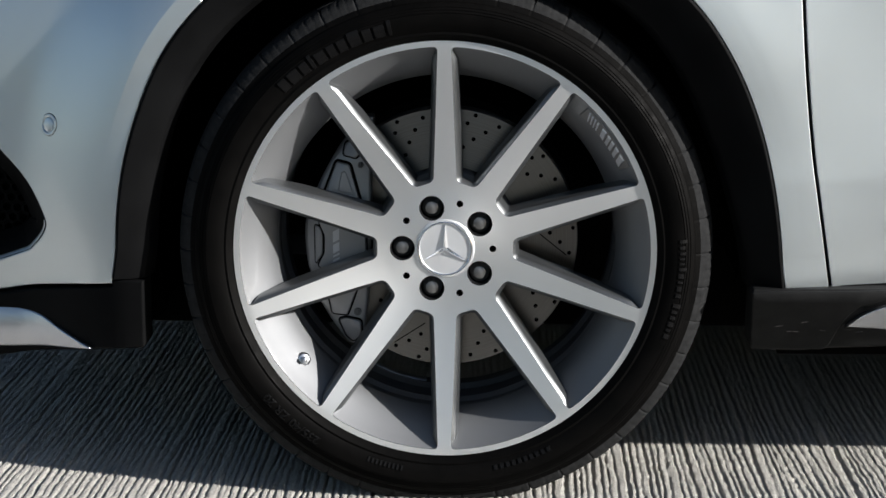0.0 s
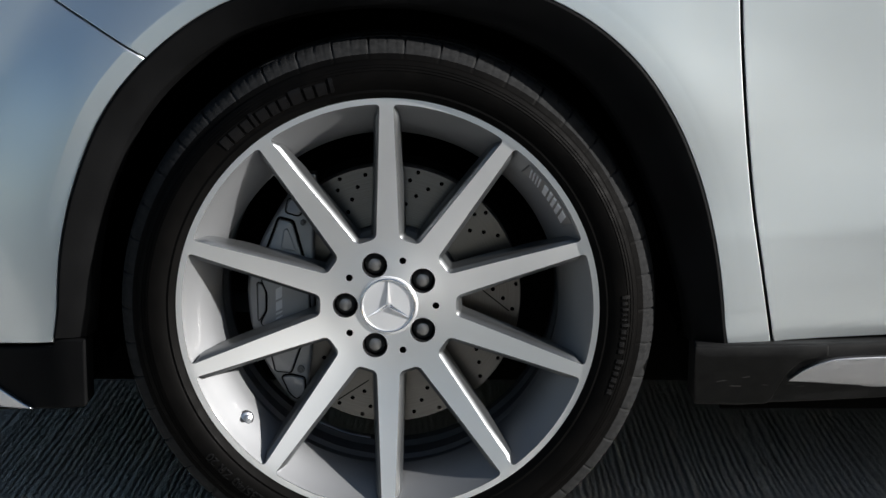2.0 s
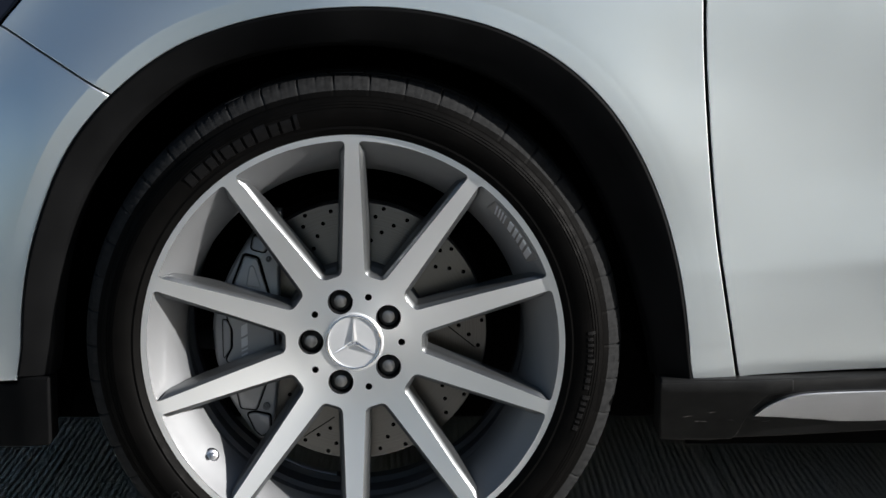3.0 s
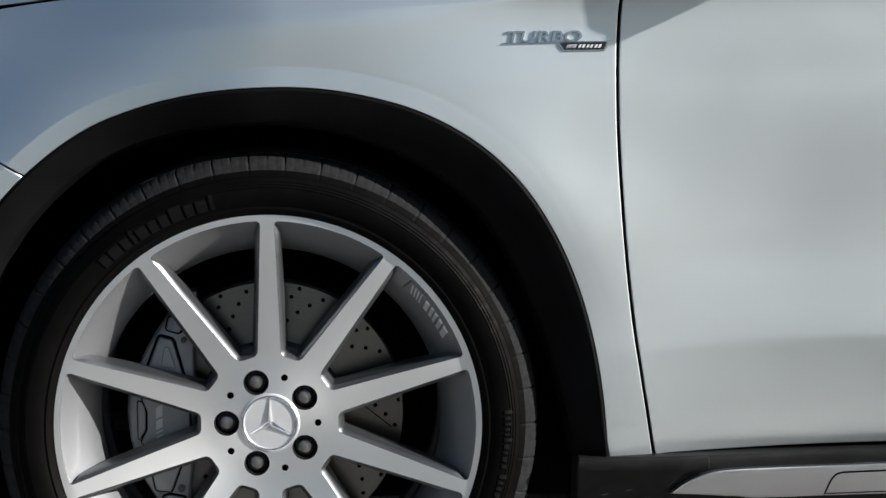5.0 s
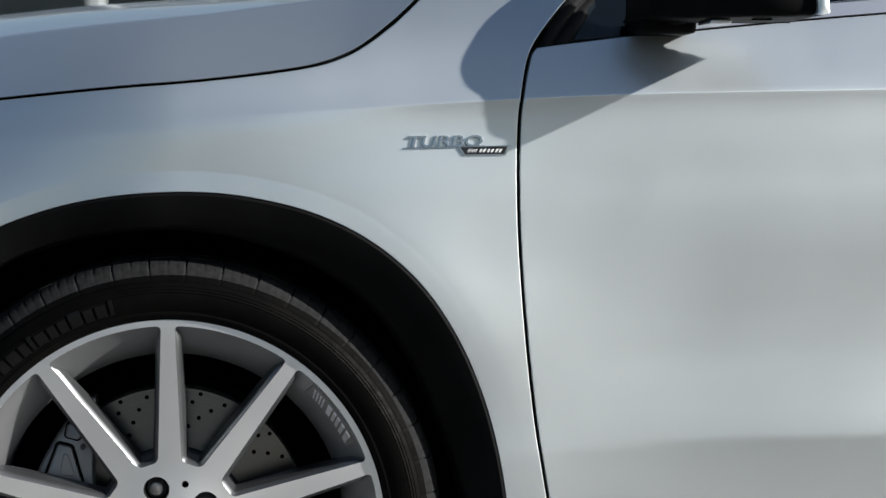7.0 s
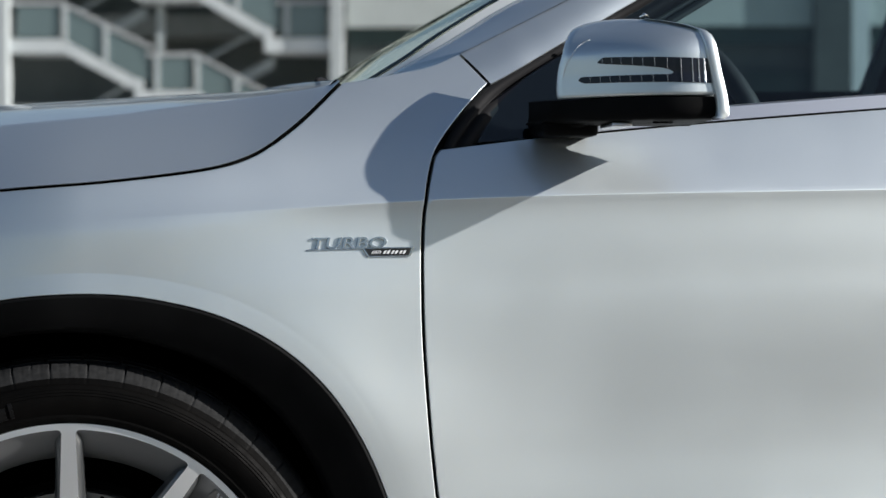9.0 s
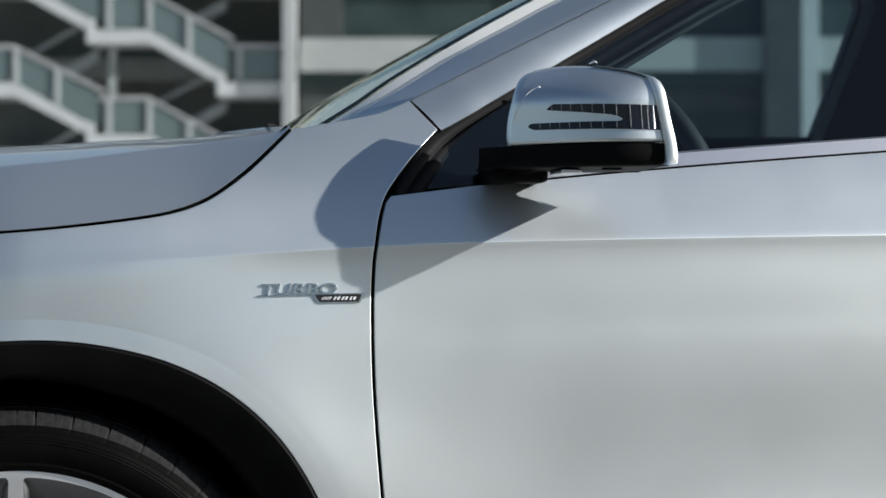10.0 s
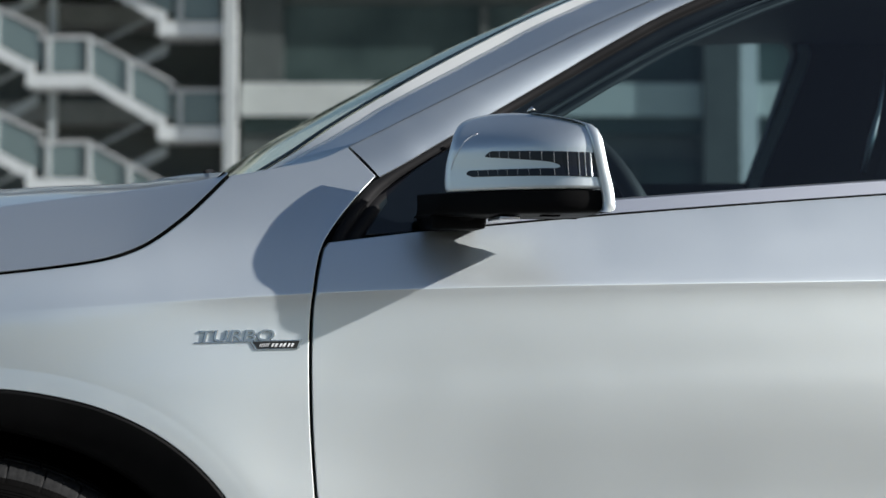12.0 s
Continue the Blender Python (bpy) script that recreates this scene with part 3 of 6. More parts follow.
def make_bumper():
    a_seam = math.atan2(0.663 - 0.335, -0.311)
    arch = arch_edge(a_seam + 0.004, math.pi, 0.001, 40)
    arch += curve_pts([arch[-1], (-0.434, 0.32), (-0.440, 0.2855)])[1:]
    low = [(-0.440, 0.2855), (-0.49, 0.2775), (-0.532, 0.269), (-0.64, 0.245), (-0.78, 0.222)]
    seam = [(-0.3140, 0.6602), (-0.3470, 0.6782), (-0.3860, 0.6987), (-0.4220, 0.7167), (-0.4670, 0.7412)]
    line = arch + curve_pts(low)[1:-1] + [(-0.78, 0.222), (-0.80, 0.45), (-0.78, 0.60), (-0.60, 0.72), (-0.53, 0.735)] + curve_pts(seam[::-1])[:-1]
    hole = curve_pts([(-0.66, 0.482), (-0.623, 0.462), (-0.596, 0.438), (-0.565, 0.404), (-0.543, 0.366), (-0.541, 0.347), (-0.559, 0.323), (-0.583, 0.307), (-0.66, 0.287), (-0.72, 0.33), (-0.73, 0.42)], 0.006, True)
    bump = panel("front_bumper", line, side, PAINT, car, step=0.009, holes=[hole], lines=[arch_edge(a_seam + 0.02, math.pi, LIP + d, 50) for d in (-0.0012, 0.0012)])
    # side air intake
    line2 = offset(hole, -0.001) if area(hole) > 0 else offset(hole[::-1], -0.001)
    inner = offset(line2, -0.030)
    rows = []
    for k in range(6):
        s = k / 5
        rows.append([(a[0] + (b[0] - a[0]) * s, side(*a) + 0.004 + 0.045 * s ** 1.3, a[1] + (b[1] - a[1]) * s) for a, b in zip(line2 + line2[:1], inner + inner[:1])])
    lip = [p for p in line2 if p[1] < 0.36 and p[0] > -0.68]
    deep = offset(line2, -0.008)
    lip2 = [q for p, q in zip(line2, deep) if p[1] < 0.36 and p[0] > -0.68]
    scoop = [[(p[0] + (q[0] - p[0]) * s, side(*p) + 0.001 + 0.028 * s ** 1.8, p[1] + (q[1] - p[1]) * s) for p, q in zip(lip, lip2)] for s in (k / 5 for k in range(6))]
    part("intake_lip", strip(scoop), PAINT, bump, "silver lower lip of the air intake")
    part("intake_surround", strip(rows), PLASTIC, bump, "black plastic air intake surround")
    bm = bmesh.new()
    for i in range(14):
        for j in range(10):
            x, z = -0.73 + 0.016 * i + (0.008 if j % 2 else 0), 0.30 + 0.0145 * j
            if inside([(x, z)], inner)[0]:
                y = side(x, z) + 0.06
                ring = [(x + 0.0085 * math.cos(a), z + 0.0085 * math.sin(a)) for a in (math.pi / 6 + math.pi / 3 * q for q in range(6))]
                ring2 = [(x + 0.0062 * math.cos(a), z + 0.0062 * math.sin(a)) for a in (math.pi / 6 + math.pi / 3 * q for q in range(6))]
                v1 = [bm.verts.new((p[0], y, p[1])) for p in ring]
                v2 = [bm.verts.new((p[0], y, p[1])) for p in ring2]
                v3 = [bm.verts.new((p[0], y + 0.012, p[1])) for p in ring2]
                for q in range(6):
                    w = (q + 1) % 6
                    bm.faces.new((v1[q], v1[w], v2[w], v2[q]))
                    bm.faces.new((v2[q], v2[w], v3[w], v3[q]))
    part("intake_mesh", bm, PLASTIC, bump, "black honeycomb intake mesh", flat=True)
    # black backing: the intake's inner shade is put into its colour
    part("intake_back", box(-0.76, -0.52, 0.24, 0.26, 0.28, 0.5), UNDER_AND_SHADE, bump)
    # parking sensor
    cx, cz = -0.5300, 0.4875
    e = 0.004
    nx = Vector(((side(cx + e, cz) - side(cx - e, cz)) / (2 * e), -1, (side(cx, cz + e) - side(cx, cz - e)) / (2 * e))).normalized()
    m = Matrix.Translation((cx, side(cx, cz), cz)) @ nx.to_track_quat("-Y", "Z").to_matrix().to_4x4()
    ring = lathe([(0.004, 0.0145), (-0.0012, 0.0145), (-0.0016, 0.0138), (-0.0012, 0.0105), (0.002, 0.010)], 40)
    ring.transform(m)
    part("sensor_ring", ring, PAINT, bump)
    cap = lathe([(0.002, 0.0098), (-0.001, 0.0096), (-0.0016, 0.0085), (-0.0018, 0.0001)], 40)
    cap.transform(m)
    part("parking_sensor", cap, PAINT, bump, "round silver parking sensor")
    gap = lathe([(0.0006, 0.0156), (-0.0003, 0.0153), (-0.0002, 0.0142)], 40)
    gap.transform(m)
    part("sensor_seal", gap, SEAL, bump)


make_bumper()


def make_cladding():
    """Black moulding round the arch, from the nose apron to the sill."""
    outer = curve_pts([(0.4395, 0.288), (0.4355, 0.32)], 0.012)[:-1] + arch_edge(0.0, math.pi, 0.0, 110) + curve_pts([(-0.4335, 0.32), (-0.439, 0.292)], 0.012)[1:]
    rows = [[] for _ in range(10)]
    for i, (x, z) in enumerate(outer):
        a = math.atan2(z - 0.335, x)
        a = a + 2 * math.pi if a < -1.6 else a
        d = math.degrees(a)
        wide = lerp_tab([(-8, 0.0435), (0, 0.046), (12, 0.055), (30, 0.064), (60, 0.061), (90, 0.045), (120, 0.043), (150, 0.043), (180, 0.0435), (190, 0.0435)], d)
        c = Vector((-math.cos(a), -math.sin(a))) if z > 0.335 else Vector((-math.copysign(1, x), 0))
        y0 = side(x + 0.002 * -c.x, z - 0.002 * c.y)
        prof = [(0.0, 0.010), (0.0, -0.001), (0.0008, -0.0028), (0.003, -0.0040), (wide * 0.5, -0.0005), (wide - 0.007, 0.006), (wide - 0.0025, 0.0085), (wide - 0.0005, 0.013), (wide, 0.018), (wide + 0.004, 0.045)]
        wrap = 0.015 * smooth(100, 55, d)
        for row, (s, dy) in zip(rows, prof):
            row.append((x + c.x * s, y0 + dy + wrap * (min(s, wide) / wide) ** 1.5, z + c.y * s))
    bm = strip(rows)
    bmesh.ops.recalc_face_normals(bm, faces=bm.faces)
    part("arch_cladding", bm, PLASTIC, car, "matt black wheel arch moulding").data.set_sharp_from_angle(angle=radians(35))
    # wheelhouse
    bm = lathe([(0.035, 0.385), (0.10, 0.398), (0.30, 0.398), (0.34, 0.39)], 48, (0, 0, 0.335), radians(-8), radians(194))
    part("arch_liner", bm, LINER, car, "black felt wheelhouse liner")
    bm = box(-0.56, 0.47, 0.34, 0.36, 0.15, 0.75)
    part("wheelhouse_wall", bm, UNDER_AND_SHADE, car)


make_cladding()


def make_apron():
    """Black lower apron ahead of the wheel, with its silver skid strip."""
    def low(x, z):
        return side(x, 0.30) + 0.004 + 0.25 * max(0.0, 0.25 - z) ** 1.5
    line = rounded([(-0.397, 0.2905), (-0.398, 0.199), (-0.473, 0.190), (-0.645, 0.149), (-0.80, 0.13), (-0.80, 0.222), (-0.64, 0.241), (-0.532, 0.2645), (-0.49, 0.273), (-0.4405, 0.281), (-0.4395, 0.2905)], [0.003, 0.006, 0.01, 0.01, 0.01, 0.004, 0.01, 0.01, 0.01, 0.003, 0.003])
    apron = panel("lower_apron", straight(line, 0.01), low, PLASTIC, car, "black plastic lower bumper apron", step=0.012, edge=0.004, depth=0.05)

    def skid(x, z):
        return low(x, z) - 0.008 + 9.0 * (z - 0.197 + 0.10 * max(0.0, -0.6 - x)) ** 2
    line = curve_pts([(-0.474, 0.1915), (-0.505, 0.203), (-0.525, 0.210), (-0.557, 0.2225), (-0.590, 0.227), (-0.639, 0.2275), (-0.76, 0.222)], 0.008) + curve_pts([(-0.76, 0.14), (-0.644, 0.165), (-0.595, 0.1705), (-0.538, 0.181), (-0.50, 0.187)], 0.01)
    panel("skid_strip", line, skid, SATIN, apron, "satin silver skid strip", step=0.01, edge=0.003, depth=0.012)


make_apron()


def make_sill():
    def low(x, z):
        return -0.040 + 0.028 * smooth(0.50, 0.75, x) + 0.85 * max(0.0, 0.287 - z) + 0.25 * max(0.0, z - 0.287)

    def drawn(line):
        """Carries an outline drawn on a flat plane onto the leaning face."""
        out = []
        for x, z in line:
            p = (x, z)
            for _ in range(3):
                s = (2.46 + low(*p)) / 2.45
                p = (0.09 + (x - 0.09) * s, 0.85 + (z - 0.85) * s)
            out.append(p)
        return out

    line = rounded([(0.401, 0.286), (0.400, 0.205), (0.465, 0.2035), (0.500, 0.2075), (1.7, 0.228), (1.7, 0.303), (0.7, 0.2905), (0.505, 0.2865)], [0.004, 0.006, 0.01, 0.01, 0.004, 0.004, 0.01, 0.004])
    sill = panel("sill_cladding", straight(drawn(line), 0.012), low, BRIGHTENED_PLASTIC, car, "scuffed black plastic sill cladding", step=0.014, edge=0.004, depth=0.06)

    block = rounded([(0.4005, 0.2830), (0.4010, 0.2075), (0.4940, 0.2062), (0.5025, 0.2130), (0.5146, 0.2363), (0.5260, 0.2520), (0.5406, 0.2640), (0.5750, 0.2700), (0.5750, 0.2860)], 0.003, 3)
    panel("sill_end_block", straight(drawn(block), 0.01), lambda x, z: low(x, z) - 0.0035, BRIGHTENED_PLASTIC, sill, "raised black front block of the sill", step=0.014, edge=0.002, depth=0.004)

    def trim(x, z):
        return low(x, z) - 0.012 + 7.0 * (z - 0.2555 - 0.022 * (x - 0.6)) ** 2
    line = curve_pts([(0.523, 0.2385), (0.541, 0.2535), (0.571, 0.266), (0.607, 0.2705), (0.70, 0.2735)], 0.008)[:-1] + curve_pts([(0.70, 0.2735), (1.2, 0.287), (1.65, 0.296)], 0.012) + curve_pts([(1.65, 0.250), (1.2, 0.241), (0.70, 0.229), (0.609, 0.2325), (0.560, 0.2365)], 0.012)
    panel("sill_trim", drawn(line), trim, SATIN, sill, "satin silver sill trim strip", step=0.010, edge=0.003, depth=0.014)
    pad = curve_pts([(0.7272, 0.2335), (0.7305, 0.2480), (0.7350, 0.2585), (0.7405, 0.2640), (0.7500, 0.2665)], 0.004)[:-1] + chain([(0.7500, 0.2665), (1.20, 0.2810), (1.60, 0.2885), (1.60, 0.2535), (1.20, 0.2455), (0.7272, 0.2335)], 0.012)[:-1]
    # black panel just proud of the trim: its border paints the groove's shade
    panel("trim_groove", drawn(pad), lambda x, z: trim(x, z) - 0.0006, UNDER_AND_SHADE, sill, step=0.012, edge=0.0005, rings=1, depth=0.001)
    inner = offset(pad if area(pad) > 0 else pad[::-1], -0.0022)
    panel("trim_pad", drawn(inner), lambda x, z: trim(x, z) - 0.0016, SATIN, sill, "satin silver raised pad on the sill trim", step=0.012, edge=0.0008, rings=2, depth=0.002)
    rng = random.Random(4)
    scuffed = Mat("scuffed_plastic", (0.05, 0.048, 0.046), 0.8).mat
    for k in range(9):
        bm = bmesh.new()
        x, z = 0.43 + 0.13 * rng.random(), 0.222 + 0.03 * rng.random()
        w, h = 0.002 + 0.006 * rng.random(), 0.0004
        t = 0.25 * (rng.random() - 0.2)
        y = low(x, z) - 0.0040
        vs = [bm.verts.new((x + sx * w, y, z + sz * h + sx * w * t)) for sx, sz in ((-1, -0.3), (1, -1), (1, 0.3), (-0.4, 1))]
        bm.faces.new(vs)
        part("scuff_mark", bm, scuffed, sill, flat=True)


make_sill()


def make_bonnet():
    edge = curve_pts([(-0.80, 0.79), (-0.47, 0.857), (-0.305, 0.8800), (-0.204, 0.8910), (-0.065, 0.9038), (0.037, 0.9120), (0.130, 0.9230), (0.188, 0.9330), (0.2235, 0.9450), (0.249, 0.9590), (0.275, 0.9782), (0.301, 1.0002), (0.3495, 1.047)], 0.014)
    fold = [(-0.80, 0.86), (-0.5, 0.935), (-0.2, 0.9765), (0.047, 1.0000), (0.117, 1.0100), (0.189, 1.0200), (0.261, 1.0295), (0.32, 1.0385), (0.36, 1.0480), (0.40, 1.0540)]
    rows = []
    for x, z in edge:
        y0 = side(x, z)
        zf = max(lerp_tab(fold, x), z + 0.002)
        yf = y0 + 1.45 * (zf - z) + 0.012
        lift = lerp_tab([(-0.8, 0.075), (0.04, 0.062), (0.35, 0.028)], x)
        row = [(x, y0 + 0.030, z - 0.001), (x, y0 + 0.0012, z - 0.0005)]
        for k in range(45):
            if k <= 16:      # side of the bonnet up to its fold
                q = k / 16
                y = y0 + (yf - y0) * q
                zz = z + (zf - z) * (1.18 * q - 0.18 * q * q)
            else:            # the flatter top
                q = (k - 16) / 28
                y = yf + (0.92 - yf) * q ** 1.3
                zz = zf + lift * (1 - (1 - q ** 1.3) ** 2)
            row.append((x - 0.08 * smooth(0.15, 0.36, x) * smooth(0.1, 0.9, y), y, zz))
        rows.append(row)
    bm = strip(rows)
    bmesh.ops.recalc_face_normals(bm, faces=bm.faces)
    hood = part("bonnet", bm, PAINT, car, "silver bonnet with a folded edge")
    hood.data.set_sharp_from_angle(angle=radians(50))
    far = [[(p[0], 1.84 - p[1], p[2]) for p in r] for r in rows]
    bm = strip(far)
    bmesh.ops.recalc_face_normals(bm, faces=bm.faces)
    part("bonnet_half", bm, PAINT, hood)
    # black sheet behind the shut line, with the gap's shade in its colour
    rows = [[], []]
    for i, (x, z) in enumerate(edge):
        p, q = edge[max(i - 1, 0)], edge[min(i + 1, len(edge) - 1)]
        n = Vector((p[1] - q[1], q[0] - p[0])).normalized()
        for row, d in zip(rows, (-0.016, 0.005)):
            row.append((x + n.x * d, side(x, z) + 0.016, z + n.y * d))
    part("bonnet_channel", strip(rows), UNDER_AND_SHADE, hood)


make_bonnet()
# black sheets behind the shut lines; their colour carries the shade in the gaps
part("door_shut_channel", strip([[(x + dx, side(x, z) + 0.014, z) for x, z in curve_pts(GAP)] for dx in (-0.02, 0.02)]), UNDER_AND_SHADE, car)
part("bumper_shut_channel", strip([[(x, side(x, z) + 0.014, z + dz) for x, z in curve_pts([(-0.305, 0.656), (-0.346, 0.6785), (-0.385, 0.699), (-0.424, 0.718), (-0.471, 0.7415)])] for dz in (-0.010, 0.010)]), UNDER_AND_SHADE, car)

# headlamp corner, above the bumper seam
lamp_line = straight(rounded([(-0.471, 0.744), (-0.457, 0.760), (-0.442, 0.777), (-0.419, 0.809), (-0.413, 0.835), (-0.431, 0.855), (-0.60, 0.835), (-0.70, 0.79), (-0.66, 0.745), (-0.56, 0.738)], 0.008), 0.01)
panel("headlamp", lamp_line, lambda x, z: side(x, z) + 0.006, LAMP_GLASS, car, "dark headlamp corner", step=0.02)


# ---- greenhouse ----
CREST = [(0.515, 1.087), (0.530, 1.094), (0.589, 1.124), (0.670, 1.165), (0.751, 1.206), (0.833, 1.248), (0.917, 1.289), (1.10, 1.368), (1.30, 1.43)]
FOOT = [(0.552, 1.045), (0.582, 1.061), (0.661, 1.107), (0.741, 1.152), (0.822, 1.199), (0.905, 1.248), (1.013, 1.306), (1.20, 1.385), (1.40, 1.44)]
NEAR = [(0.437, 1.063), (0.484, 1.092), (0.516, 1.110), (0.597, 1.160), (0.678, 1.204), (0.761, 1.249), (0.844, 1.293), (1.03, 1.375), (1.25, 1.44)]


def along(pts, n):
    c = curve_pts(pts, 0.01)
    return [c[round(i * (len(c) - 1) / (n - 1))] for i in range(n)]


def foot_y(s):
    return 0.118 + 0.12 * s - 0.044 * (1 - smooth(0.0, 0.35, s))


def make_pillar():
    n = 50
    a, b, c = along(FOOT, n), along(CREST, n), along(NEAR, n)
    b[0] = tuple(p + (q - p) * 0.14 for p, q in zip(b[0], b[1]))      # shut line at the fender
    rows = [[] for _ in range(11)]
    fore = [[] for _ in range(10)]
    for i in range(n):
        s = i / (n - 1)
        f = Vector((a[i][0], foot_y(s), a[i][1]))
        k = Vector((b[i][0], 0.1305 + 0.13 * s - 0.012 * (1 - smooth(0.0, 0.3, s)), b[i][1]))
        w = Vector((c[i][0], 0.204 + 0.13 * s, c[i][1] + 0.004))
        rows[0].append(f + Vector((0.004, 0.03, -0.004)))
        rows[1].append(f + Vector((0.0008, 0.0015, -0.0008)))
        for j in range(9):
            u = j / 8
            p = f.lerp(k, u)
            p.y = f.y + (k.y - f.y) * (0.84 * u + 0.16 * u ** 2) - 0.0036 * math.sin(math.pi * u)
            rows[2 + j].append(p)
        fore[0].append(k.copy())
        fore[1].append(k.lerp(w, 0.03) + Vector((0, 0.0004, -0.0002)))
        fore[2].append(k.lerp(w, 0.07))
        for j in range(6):
            u = 0.10 + 0.90 * j / 5
            p = k.lerp(w, u)
            p.y -= 0.005 * math.sin(math.pi * u)
            fore[3 + j].append(p)
        fore[9].append(w + Vector((0.01, 0.02, -0.004)))
    bm = strip(rows)
    bmesh.ops.recalc_face_normals(bm, faces=bm.faces)
    pillar = part("windscreen_pillar", bm, PAINT, car, "silver windscreen pillar")
    pillar.data.set_sharp_from_angle(angle=radians(40))
    for row in fore:      # runs on under the fender
        row.insert(0, row[0] + Vector((-0.006, 0.006, -0.016)))
    bm = strip(fore)
    bmesh.ops.recalc_face_normals(bm, faces=bm.faces)
    part("pillar_front_face", bm, PAINT, pillar)
    # the joint along the pillar's crest
    joint = [[p + Vector((0, -0.0010, 0.0004)) for p in fore[0][1:]], [p.lerp(w, 0.2) + Vector((0, -0.0010, 0.0006)) for p, w in zip(fore[0][1:], fore[1][1:])], [p.lerp(w, 0.5) + Vector((0, 0.0004, 0.0004)) for p, w in zip(fore[0][1:], fore[1][1:])]]
    part("pillar_joint", strip(joint), SEAL, pillar, "thin black joint along the pillar")
    # black window rubber in three ribs, from the belt's corner up along the pillar
    low = [(0.4790, 0.9560), (0.4915, 0.9790), (0.5190, 1.0110)]
    path = [(x, side(x, z) + 0.006, z) for x, z in curve_pts(low, 0.006)]
    upper = [(p[0], foot_y(i / (n - 1)), p[1]) for i, p in enumerate(a)]
    path += [tuple(Vector(path[-1]).lerp(Vector(upper[0]), k / 8)) for k in range(1, 8)]
    joint_at = len(path)
    path += upper
    for _ in range(14):      # an even sweep round the corner
        path = [p if not 3 < i < joint_at + 8 else tuple((Vector(path[i - 1]) + Vector(p) * 2 + Vector(path[i + 1])) / 4) for i, p in enumerate(path)]
    rows = [[] for _ in range(9)]
    for i, p in enumerate(path):
        q0, q1 = path[max(i - 2, 0)], path[min(i + 2, len(path) - 1)]
        t = Vector((q1[0] - q0[0], q1[2] - q0[2])).normalized()
        d = Vector((t.y, 0, -t.x))
        for j, (o, y) in enumerate(((-0.003, 0.014), (0.001, 0.001), (0.011, -0.001), (0.013, 0.007), (0.016, 0.007), (0.018, 0.000), (0.030, 0.000), (0.033, 0.010), (0.037, 0.018))):
            rows[j].append(Vector(p) + d * o + Vector((0, y, 0)))
    part("window_seal", strip(rows), SEAL, car, "ribbed black window seal")


make_pillar()


def make_windscreen():
    n = 40
    pale = [(0.415, 1.0615), (0.467, 1.094), (0.515, 1.1275), (0.596, 1.1775), (0.678, 1.2245), (0.762, 1.2695), (0.847, 1.3115), (1.037, 1.394), (1.258, 1.456)]
    near, foot = along(pale, n), along(NEAR, n)
    rows = []
    for i in range(n):
        s = i / (n - 1)
        x0, z0 = near[i]
        y0 = 0.226 + 0.13 * s
        row = []
        for j in range(33):
            y = y0 + (1.84 - 2 * y0) * j / 32
            u = 1 - ((y - 0.92) / (0.92 - y0)) ** 2
            row.append((x0 - (0.058 - 0.013 * s) * u, y, z0 + 0.006 * u))
        rows.append(row)
    bm = strip(rows)
    bmesh.ops.recalc_face_normals(bm, faces=bm.faces)
    ws = part("windscreen", bm, WINDSHIELD_GLASS, car, "raked windscreen glass")
    ws.visible_shadow = False
    # the dark green streak in the glass, added as a dark strip laid over its edge
    edge_strip = [[Vector(r[k]) + Vector((-0.0012, -0.0004, 0.0014)) for r in rows] for k in (0, 1)]
    part("windscreen_gasket", strip(edge_strip), Mat("dark_green_rubber", (0.016, 0.030, 0.029), 0.6, specular_ior_level=0.1).mat, ws, "dark green strip along the windscreen edge")
    edge = [[], [], [], []]
    for i in range(n):
        s = i / (n - 1)
        a = Vector((foot[i][0], 0.207 + 0.13 * s, foot[i][1] + 0.004))
        b = Vector((near[i][0], 0.224 + 0.13 * s, near[i][1]))
        edge[0].append(a + Vector((0.003, 0.01, 0)))
        edge[1].append(a + Vector((0, -0.001, 0)))
        edge[2].append(a.lerp(b, 0.5) + Vector((0, -0.001, 0)))
        edge[3].append(b)
    part("windscreen_edging", strip(edge), CREAM, ws, "pale windscreen edge moulding").data.set_sharp_from_angle(angle=radians(25))


make_windscreen()


def pane_y(x, z):
    return 0.045 + 0.42 * (z - 0.99)


